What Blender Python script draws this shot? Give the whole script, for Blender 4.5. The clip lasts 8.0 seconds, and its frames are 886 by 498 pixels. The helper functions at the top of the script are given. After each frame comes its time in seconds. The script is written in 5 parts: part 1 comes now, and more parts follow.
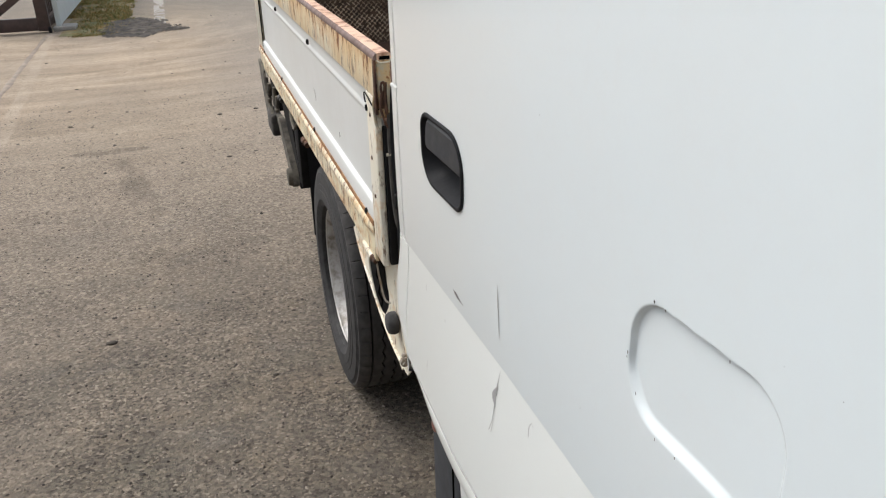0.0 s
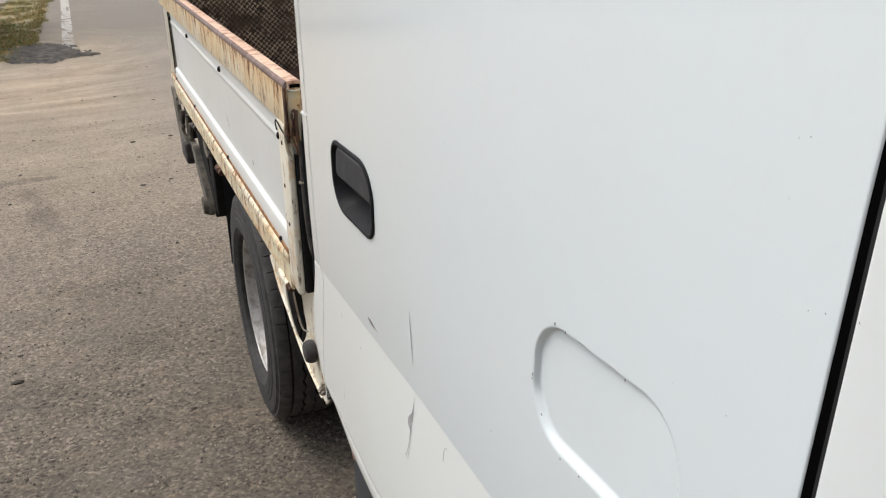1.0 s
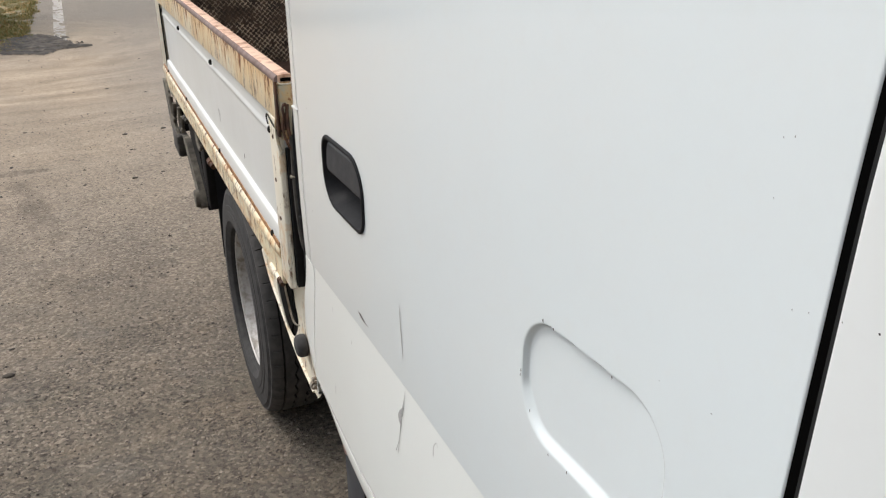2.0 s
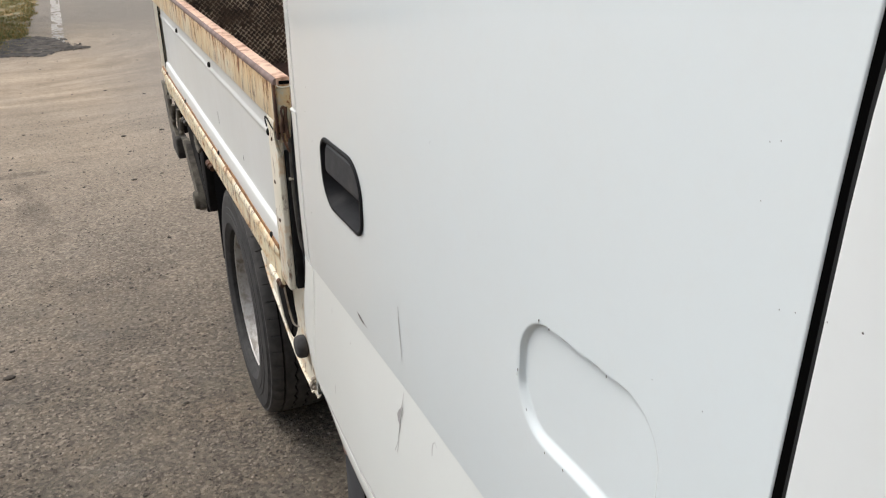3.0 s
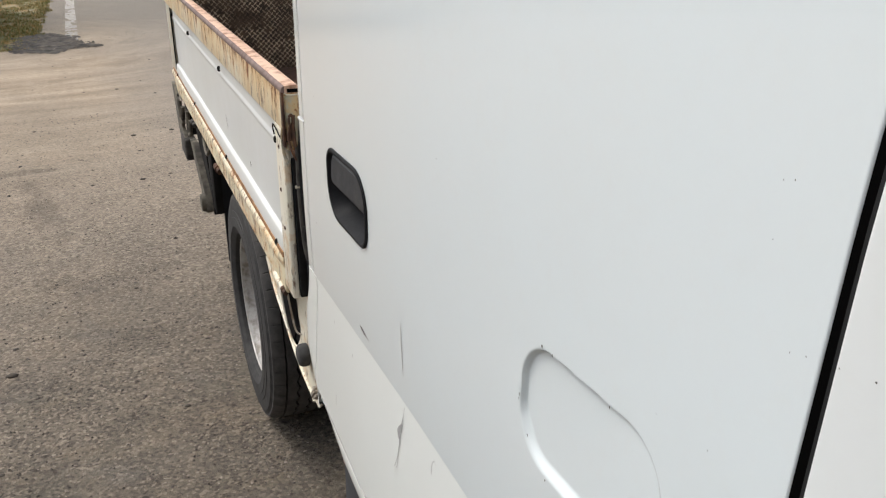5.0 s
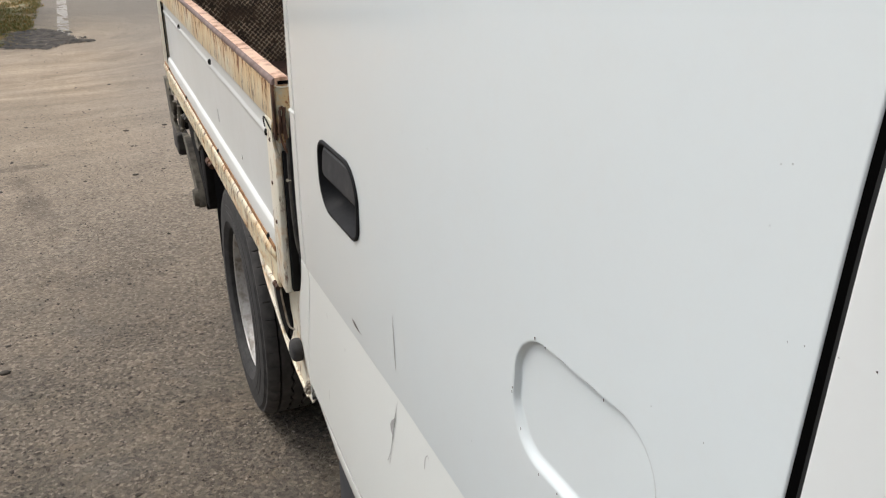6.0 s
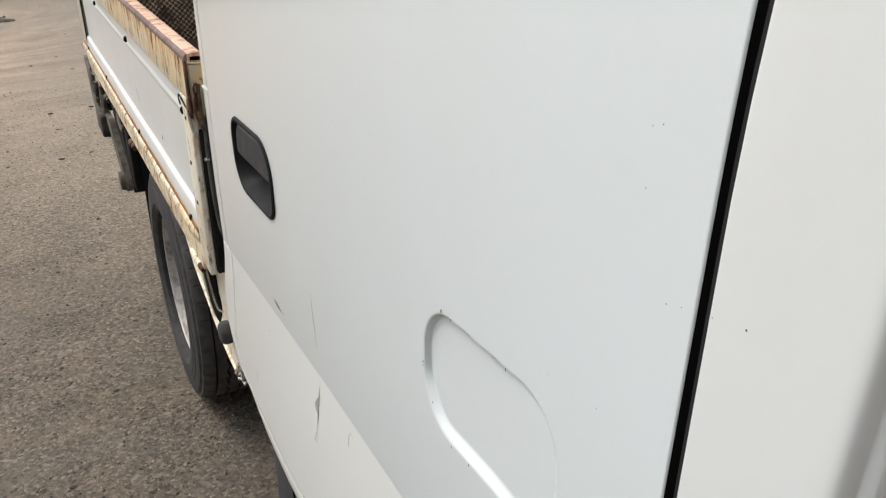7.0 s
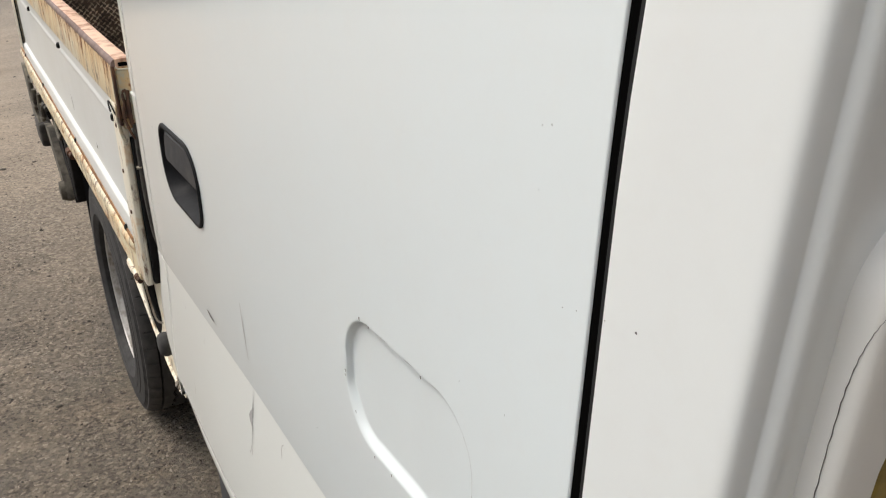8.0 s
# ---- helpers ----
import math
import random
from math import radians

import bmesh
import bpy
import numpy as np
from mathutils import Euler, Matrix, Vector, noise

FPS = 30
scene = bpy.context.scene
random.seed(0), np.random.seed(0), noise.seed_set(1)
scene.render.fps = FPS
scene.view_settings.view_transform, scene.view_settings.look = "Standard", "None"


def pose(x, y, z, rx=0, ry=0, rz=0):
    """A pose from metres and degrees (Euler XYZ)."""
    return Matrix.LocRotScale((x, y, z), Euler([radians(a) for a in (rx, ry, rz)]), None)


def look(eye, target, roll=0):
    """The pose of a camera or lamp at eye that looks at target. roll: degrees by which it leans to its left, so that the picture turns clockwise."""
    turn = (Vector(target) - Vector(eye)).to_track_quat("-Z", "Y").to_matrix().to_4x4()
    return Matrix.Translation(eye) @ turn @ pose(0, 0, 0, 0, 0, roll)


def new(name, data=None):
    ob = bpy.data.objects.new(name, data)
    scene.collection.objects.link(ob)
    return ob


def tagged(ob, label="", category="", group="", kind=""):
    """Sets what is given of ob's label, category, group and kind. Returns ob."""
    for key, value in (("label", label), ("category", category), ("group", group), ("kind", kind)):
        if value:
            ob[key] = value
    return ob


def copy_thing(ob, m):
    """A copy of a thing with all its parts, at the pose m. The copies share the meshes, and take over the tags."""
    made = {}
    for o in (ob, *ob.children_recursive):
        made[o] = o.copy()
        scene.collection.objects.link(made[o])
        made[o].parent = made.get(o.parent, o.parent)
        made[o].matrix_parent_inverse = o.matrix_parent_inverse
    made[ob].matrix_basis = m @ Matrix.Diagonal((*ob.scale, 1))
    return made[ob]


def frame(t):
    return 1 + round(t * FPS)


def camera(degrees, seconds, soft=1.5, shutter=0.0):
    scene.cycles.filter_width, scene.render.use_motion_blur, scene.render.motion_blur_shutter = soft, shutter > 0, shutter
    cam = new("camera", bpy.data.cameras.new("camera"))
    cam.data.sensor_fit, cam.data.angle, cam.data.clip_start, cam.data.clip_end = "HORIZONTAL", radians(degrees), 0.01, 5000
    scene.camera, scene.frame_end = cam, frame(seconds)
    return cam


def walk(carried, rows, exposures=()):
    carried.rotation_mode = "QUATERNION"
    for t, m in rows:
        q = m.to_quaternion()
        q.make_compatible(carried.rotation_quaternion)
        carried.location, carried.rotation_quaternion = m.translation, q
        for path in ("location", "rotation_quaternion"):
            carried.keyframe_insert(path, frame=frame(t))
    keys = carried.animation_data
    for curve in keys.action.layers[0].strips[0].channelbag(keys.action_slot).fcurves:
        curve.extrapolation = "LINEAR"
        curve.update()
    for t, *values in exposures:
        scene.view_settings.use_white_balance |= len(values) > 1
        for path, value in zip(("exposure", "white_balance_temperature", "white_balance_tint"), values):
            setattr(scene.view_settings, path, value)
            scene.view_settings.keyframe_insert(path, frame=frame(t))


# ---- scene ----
cam = camera(57.8, 8.0, soft=1.2)
PATH = [
    (0, (0.022, 0.006, 1.503), (0.553, 1.752, 0.686), -1.6),
    (0.1, (0.0299, 0.0012, 1.5071), (0.594, 1.7356, 0.6863), -1.75),
    (0.2, (0.037, -0.001, 1.509), (0.658, 1.725, 0.711), -1.4),
    (0.3, (0.041, 0.002, 1.509), (0.684, 1.722, 0.718), -1.2),
    (0.5, (0.037, -0.005, 1.512), (0.735, 1.703, 0.74), -0.9),
    (1, (0.037, -0.004, 1.508), (0.752, 1.699, 0.742), -0.7),
    (1.5, (0.039, -0.006, 1.509), (0.764, 1.688, 0.731), -0.5),
    (1.7, (0.042, -0.003, 1.509), (0.768, 1.688, 0.726), -0.4),
    (2.8, (0.042, -0.012, 1.517), (0.769, 1.679, 0.734), -0.7),
    (3, (0.04, -0.013, 1.516), (0.768, 1.677, 0.733), -0.7),
    (3.5, (0.052, -0.01, 1.526), (0.782, 1.677, 0.737), -0.8),
    (4, (0.037, 0.008, 1.506), (0.771, 1.693, 0.718), 0.8),
    (4.3, (0.0386, 0.0028, 1.5133), (0.7499, 1.7001, 0.7302), 0.78),
    (4.5, (0.041, 0.0, 1.519), (0.759, 1.697, 0.742), 0.8),
    (5.8, (0.056, 0.003, 1.526), (0.76, 1.708, 0.753), 0),
    (6, (0.056, 0.008, 1.517), (0.779, 1.7, 0.732), 0.3),
    (6.1, (0.0586, 0.0111, 1.5106), (0.7937, 1.6914, 0.7131), 0.58),
    (6.3, (0.0733, 0.0161, 1.5002), (0.8404, 1.674, 0.686), 1.19),
    (6.4, (0.081, 0.0175, 1.4971), (0.8642, 1.6647, 0.6765), 1.37),
    (6.5, (0.086, 0.018, 1.496), (0.886, 1.655, 0.671), 1.4),
    (6.6, (0.0881, 0.0171, 1.4967), (0.9028, 1.6447, 0.6678), 1.28),
    (6.8, (0.089, 0.0109, 1.502), (0.9205, 1.626, 0.6652), 0.76),
    (6.9, (0.0894, 0.0065, 1.5062), (0.9237, 1.6181, 0.6656), 0.41),
    (7, (0.091, 0.002, 1.511), (0.924, 1.614, 0.671), -0),
    (7.2, (0.0988, -0.0062, 1.5214), (0.9335, 1.6071, 0.6844), -0.7),
    (7.3, (0.104, -0.0092, 1.5258), (0.9397, 1.6033, 0.6883), -0.99),
    (7.4, (0.1093, -0.0113, 1.5288), (0.9534, 1.5996, 0.6965), -1.14),
    (7.5, (0.114, -0.012, 1.53), (0.971, 1.596, 0.706), -1.2),
    (7.6, (0.1176, -0.0116, 1.5287), (0.9875, 1.5925, 0.71), -1.15),
    (7.7, (0.1203, -0.0103, 1.5252), (0.9939, 1.5915, 0.7061), -1.1),
    (7.8, (0.1223, -0.0085, 1.5201), (1.0038, 1.5849, 0.693), -0.86),
    (7.9, (0.1238, -0.0064, 1.5138), (1.023, 1.5766, 0.6857), -0.45),
    (8, (0.125, -0.004, 1.507), (1.047, 1.563, 0.676), 0.1),
]
walk(cam, [(t, look(eye, target, roll)) for t, eye, target, roll in PATH],
     exposures=[(0.0, 0.01, 6430, 10), (0.5, -0.03, 6470, 10), (1.5, 0.0, 6500, 10), (3.0, -0.03, 6500, 10), (4.5, -0.03, 6520, 10), (6.0, -0.11, 6560, 10), (7.0, -0.05, 6620, 10), (7.5, 0.0, 6660, 10), (8.0, 0.0, 6760, 10)])


# world: bright overcast
SUN_EL, SUN_AZ = radians(55), radians(318)
world = bpy.data.worlds.new("world")
scene.world = world
world.use_nodes = True
wt = world.node_tree
sky = wt.nodes.new("ShaderNodeTexSky")
sky.sky_type, sky.sun_disc, sky.sun_elevation, sky.sun_rotation = "NISHITA", False, SUN_EL, SUN_AZ
sky.air_density, sky.dust_density, sky.ozone_density = 1.0, 4.0, 1.0
grey = wt.nodes.new("ShaderNodeHueSaturation")
grey.inputs["Saturation"].default_value = 0.42
wt.links.new(sky.outputs[0], grey.inputs["Color"])
bg = wt.nodes["Background"]
wt.links.new(grey.outputs[0], bg.inputs["Color"])
bg.inputs["Strength"].default_value = 0.215
sun_data = bpy.data.lights.new("sun", "SUN")
sun_data.energy, sun_data.angle, sun_data.color = 1.3, radians(25), (1.0, 0.98, 0.965)
sun = new("sun", sun_data)
SUN_AT = Vector((math.sin(SUN_AZ) * math.cos(SUN_EL), math.cos(SUN_AZ) * math.cos(SUN_EL), math.sin(SUN_EL))) * 20
sun.matrix_world = look(SUN_AT, (0, 0, 0))


# ---- materials ----
def node(nt, kind, **kw):
    n = nt.nodes.new(kind)
    for k, v in kw.items():
        if k in ("data_type", "blend_type", "operation", "noise_dimensions", "feature", "distance"):
            if k == "data_type": n.data_type = v
            elif k == "blend_type": n.blend_type = v
            elif k == "operation": n.operation = v
            elif k == "noise_dimensions": n.noise_dimensions = v
            elif k == "feature": n.feature = v
            elif k == "distance": n.inputs["Distance"].default_value = v
            continue
        key = int(k[1:]) if k[0] == "i" and k[1:].isdigit() else k.replace("_", " ")
        if isinstance(v, bpy.types.NodeSocket):
            nt.links.new(v, n.inputs[key])
        else:
            n.inputs[key].default_value = v
    return n


def coords(nt, scale=(1, 1, 1)):
    tc = nt.nodes.new("ShaderNodeTexCoord")
    return node(nt, "ShaderNodeMapping", Vector=tc.outputs["Object"], Scale=scale).outputs[0]


def noise_fac(nt, scale, detail=4.0, rough=0.55, stretch=(1, 1, 1), warp=0.0):
    return node(nt, "ShaderNodeTexNoise", Vector=coords(nt, stretch), Scale=scale, Detail=detail, Roughness=rough, Distortion=warp).outputs["Fac"]


def ramp(nt, fac, *stops):
    r = nt.nodes.new("ShaderNodeValToRGB")
    nt.links.new(fac, r.inputs[0])
    e = r.color_ramp.elements
    while len(e) < len(stops):
        e.new(0.5)
    for el, (p, c) in zip(e, stops):
        el.position = p
        el.color = (*c, 1) if isinstance(c, tuple) else (c, c, c, 1)
    return r.outputs[0]


def mix(nt, fac, a, b, blend="MIX"):
    n = nt.nodes.new("ShaderNodeMix")
    n.data_type, n.blend_type = "RGBA", blend
    for sock, v in ((n.inputs[0], fac), (n.inputs[6], a), (n.inputs[7], b)):
        if isinstance(v, bpy.types.NodeSocket):
            nt.links.new(v, sock)
        elif isinstance(v, tuple):
            sock.default_value = (*v, 1)
        else:
            sock.default_value = v
    return n.outputs[2]


def calc(nt, op, a, b=0.0):
    n = nt.nodes.new("ShaderNodeMath")
    n.operation = op
    for sock, v in zip(n.inputs, (a, b)):
        if isinstance(v, bpy.types.NodeSocket):
            nt.links.new(v, sock)
        else:
            sock.default_value = v
    return n.outputs[0]


def material(name, rough=0.5, metal=0.0, coat=0.0, color=None):
    m = bpy.data.materials.new(name)
    m.use_nodes = True
    nt = m.node_tree
    b = nt.nodes["Principled BSDF"]
    b.inputs["Roughness"].default_value, b.inputs["Metallic"].default_value = rough, metal
    b.inputs["Coat Weight"].default_value, b.inputs["Coat Roughness"].default_value = coat, 0.10
    if color:
        b.inputs["Base Color"].default_value = (*color, 1)
    return m, nt, b


def bump(nt, b, height, strength=0.3, distance=0.002):
    n = node(nt, "ShaderNodeBump", Strength=strength, Distance=distance, Height=height)
    nt.links.new(n.outputs[0], b.inputs["Normal"])


def speckled(name, base, dark, scale, rough=0.6, metal=0.0, coat=0.0, relief=0.15, depth=0.0008, spread=(0.35, 0.7)):
    m, nt, b = material(name, rough, metal, coat)
    f = noise_fac(nt, scale)
    f2 = noise_fac(nt, scale * 0.09, 3)
    c = ramp(nt, f, (spread[0], dark), (spread[1], base))
    c = mix(nt, ramp(nt, f2, (0.3, 0.0), (0.75, 0.35)), c, dark)
    nt.links.new(c, b.inputs["Base Color"])
    nt.links.new(ramp(nt, f2, (0.3, max(rough - 0.1, 0.05)), (0.7, min(rough + 0.12, 1.0))), b.inputs["Roughness"])
    bump(nt, b, f, relief, depth)
    return m


def paint(name, base, grime, rough=0.32, coat=0.35, runs=0.14, yellowed=None):
    m, nt, b = material(name, rough, 0.0, coat)
    big = noise_fac(nt, 1.7, 4, 0.6)
    fine = noise_fac(nt, 60, 3, 0.6)
    streak = noise_fac(nt, 9, 4, 0.6, (1, 3, 0.5))
    c = mix(nt, ramp(nt, big, (0.4, 0.0), (0.75, 0.5)), base, grime)
    if runs:
        c = mix(nt, ramp(nt, streak, (0.5, 0.0), (0.8, runs)), c, grime)
    c = mix(nt, ramp(nt, fine, (0.5, 0.0), (0.8, 0.2)), c, grime)
    if yellowed:
        tc = nt.nodes.new("ShaderNodeTexCoord")
        y = node(nt, "ShaderNodeSeparateXYZ", Vector=tc.outputs["Object"]).outputs[1]
        old = node(nt, "ShaderNodeMapRange", Value=calc(nt, "ADD", y, calc(nt, "MULTIPLY", noise_fac(nt, 4, 4), 0.4)), From_Min=0.95, From_Max=1.45, To_Min=0.0, To_Max=0.55).outputs[0]
        c = mix(nt, old, c, yellowed)
    nt.links.new(c, b.inputs["Base Color"])
    nt.links.new(ramp(nt, big, (0.3, rough - 0.06), (0.7, rough + 0.1)), b.inputs["Roughness"])
    return m


def rusted(name, base, amount, stretch=(1, 1, 1), scale=18, top=None, aged=(0.96, 0.90, 0.78), specks=0.0):
    """Old paint with rust breaking through; top: (low, high) heights between which the rust runs down."""
    m, nt, b = material(name, 0.6)
    f = noise_fac(nt, scale, 6, 0.65, stretch, 0.4)
    if top:
        tc = nt.nodes.new("ShaderNodeTexCoord")
        z = node(nt, "ShaderNodeSeparateXYZ", Vector=tc.outputs["Object"]).outputs[2]
        g = node(nt, "ShaderNodeMapRange", Value=z, From_Min=top[0], From_Max=top[1], To_Min=-0.10, To_Max=0.13).outputs[0]
        f = calc(nt, "ADD", f, g)
    lo = 0.72 - amount
    tone = noise_fac(nt, 75, 4, 0.6)
    rust = ramp(nt, tone, (0.3, (0.07, 0.028, 0.014)), (0.5, (0.22, 0.085, 0.03)), (0.7, (0.42, 0.19, 0.07)))
    tint = ramp(nt, noise_fac(nt, 5, 4), (0.35, base), (0.75, (base[0] * aged[0], base[1] * aged[1], base[2] * aged[2])))
    halo = mix(nt, ramp(nt, f, (lo - 0.14, 0.0), (lo, 0.7)), tint, (0.62, 0.38, 0.15))
    c = mix(nt, ramp(nt, f, (lo, 0.0), (lo + 0.06, 1.0)), halo, rust)
    if specks:
        fine = noise_fac(nt, 55, 5, 0.7, (1, 1, 0.3), 0.3)
        c = mix(nt, ramp(nt, fine, (0.70 - specks, 0.0), (0.78 - specks, 0.9)), c, (0.13, 0.055, 0.022))
    nt.links.new(c, b.inputs["Base Color"])
    nt.links.new(ramp(nt, f, (lo, 0.45), (lo + 0.08, 0.85)), b.inputs["Roughness"])
    bump(nt, b, mix(nt, 0.5, f, tone), 0.35, 0.0015)
    return m


WHITE = paint("white_paint", (0.80, 0.882, 0.900), (0.790, 0.825, 0.812), 0.30, 1.0, 0.0, (0.87, 0.865, 0.80))
# warmer, less blue copy of the door's white, for the front corner
CORNER_WHITE = paint("corner_white", (0.825, 0.870, 0.866), (0.765, 0.775, 0.745), 0.32, 0.8, 0.08)
# brighter copy of the cab's white: light on the sill put into colour
SILL_LIT = paint("sill_lit_white", (0.885, 0.93, 0.90), (0.865, 0.89, 0.85), 0.32, 0.8, 0.0, (0.88, 0.90, 0.85))
GATE_WHITE = paint("gate_paint", (0.68, 0.70, 0.68), (0.60, 0.595, 0.54), 0.42, 0.12)
CREAM = rusted("cream_paint_rust", (0.765, 0.735, 0.635), 0.055, specks=0.13)
BAND = rusted("cream_band_rust", (0.82, 0.74, 0.56), 0.125, (1, 1, 0.40), 30, (1.17, 1.25), (0.97, 0.80, 0.55), 0.135)
RAIL = rusted("hinge_rail_rust", (0.76, 0.70, 0.53), 0.11, (1, 0.45, 1), 34, specks=0.17)
OLIVE = rusted("olive_steel", (0.33, 0.31, 0.24), 0.14)
POST = rusted("grey_olive_paint", (0.45, 0.44, 0.37), 0.04, specks=0.06)
DIRTY = speckled("dust_caked_steel", (0.20, 0.18, 0.135), (0.05, 0.044, 0.036), 22, 0.9, relief=0.4)
CHANNEL = rusted("channel_rust", (0.46, 0.44, 0.34), 0.17, (1, 1, 0.7), 40, (1.31, 1.04), specks=0.16)
CAP = speckled("pink_rust_cap", (0.80, 0.545, 0.385), (0.34, 0.16, 0.09), 38, 0.6, relief=0.5, spread=(0.36, 0.53))
EDGE = speckled("purple_rust_edge", (0.25, 0.17, 0.15), (0.12, 0.075, 0.06), 40, 0.7)
RUST = speckled("dark_rust", (0.16, 0.074, 0.037), (0.05, 0.025, 0.016), 45, 0.85, relief=0.5)
SEAMRUST = speckled("orange_rust", (0.46, 0.25, 0.11), (0.20, 0.09, 0.04), 40, 0.85, relief=0.4)
PLATE = speckled("rusty_tread_plate", (0.185, 0.125, 0.080), (0.055, 0.039, 0.028), 24, 0.75, 0.2, relief=0.4)
TREAD = speckled("worn_tread", (0.74, 0.60, 0.43), (0.14, 0.09, 0.055), 12, 0.5, 0.25, spread=(0.38, 0.60))
BLACK = speckled("black_plastic", (0.021, 0.0215, 0.023), (0.015, 0.0155, 0.017), 160, 0.5, relief=0.08)
PADDLE = speckled("charcoal_plastic", (0.028, 0.031, 0.036), (0.022, 0.024, 0.028), 200, 0.55, relief=0.05)
BLACK.node_tree.nodes["Principled BSDF"].inputs["Specular IOR Level"].default_value = 0.08
GAP = material("gap_rubber", 0.95, color=(0.003, 0.003, 0.003))[0]
GAP.node_tree.nodes["Principled BSDF"].inputs["Specular IOR Level"].default_value = 0.0
LIP = material("seal_lip", 0.85, color=(0.006, 0.006, 0.006))[0]
LINE = speckled("seam_dirt", (0.50, 0.49, 0.465), (0.34, 0.33, 0.31), 60, 0.8)
SEALER = speckled("pale_seam_sealer", (0.52, 0.515, 0.49), (0.42, 0.415, 0.39), 40, 0.8)
DARK = speckled("chassis_black", (0.020, 0.0195, 0.019), (0.010, 0.0095, 0.009), 25, 0.8)
DARK.node_tree.nodes["Principled BSDF"].inputs["Specular IOR Level"].default_value = 0.15
DUSTY = speckled("dusty_black_steel", (0.11, 0.10, 0.085), (0.035, 0.032, 0.028), 30, 0.85)
TYRE = speckled("tyre_rubber", (0.048, 0.046, 0.044), (0.022, 0.022, 0.022), 35, 0.8)
TREADRUB = speckled("dusty_tread_rubber", (0.092, 0.088, 0.082), (0.050, 0.048, 0.046), 35, 0.85)
# black that stands for shade in tread grooves and wheel holes
SHADE_BLACK = material("shade_black", 0.95, color=(0.008, 0.008, 0.008))[0]
SILVER = speckled("silver_wheel_paint", (0.42, 0.41, 0.39), (0.18, 0.16, 0.13), 30, 0.55, 0.20, spread=(0.34, 0.56))
RUBBER = speckled("dusty_rubber", (0.058, 0.057, 0.056), (0.034, 0.033, 0.033), 50, 0.85)
# rim edge and bead ring in a paler silver than the dish
RIMLIP = speckled("pale_rim_edge", (0.58, 0.57, 0.54), (0.28, 0.25, 0.21), 60, 0.42, 0.3, spread=(0.30, 0.45))
STEEL = speckled("zinc_steel", (0.55, 0.52, 0.46), (0.25, 0.2, 0.15), 60, 0.4, 0.7)
AMBER = speckled("amber_lens", (0.36, 0.15, 0.10), (0.18, 0.07, 0.05), 60, 0.4)
BOXGREY = speckled("blue_grey_plastic", (0.042, 0.046, 0.052), (0.024, 0.026, 0.03), 40, 0.6)
LENS = speckled("lamp_lens", (0.42, 0.30, 0.07), (0.2, 0.15, 0.05), 30, 0.15)
GREYCHIP = speckled("grey_primer", (0.47, 0.465, 0.455), (0.30, 0.295, 0.29), 260, 0.75)
SCRATCH = speckled("bare_scratch", (0.60, 0.60, 0.59), (0.40, 0.395, 0.385), 300, 0.7)
CHIP = speckled("dark_chip", (0.06, 0.055, 0.05), (0.03, 0.025, 0.02), 300, 0.8)
BROWN = speckled("brown_gate_paint", (0.085, 0.055, 0.048), (0.05, 0.033, 0.028), 12, 0.5)
PALE = paint("pale_panel", (0.66, 0.72, 0.72), (0.5, 0.53, 0.52), 0.5, 0.0)
CONC = speckled("concrete", (0.42, 0.40, 0.36), (0.28, 0.265, 0.24), 30, 0.9)
ROADPAINT = speckled("road_paint", (0.52, 0.485, 0.43), (0.31, 0.28, 0.245), 9, 0.85)
BROKEN = speckled("broken_asphalt", (0.125, 0.103, 0.077), (0.025, 0.021, 0.017), 11, 0.95, relief=0.8, depth=0.012)


def pane_material():
    m, nt, b = material("window_glass", 0.03, color=(0.02, 0.025, 0.025))
    b.inputs["Transmission Weight"].default_value = 0.6
    return m


GLASS = pane_material()


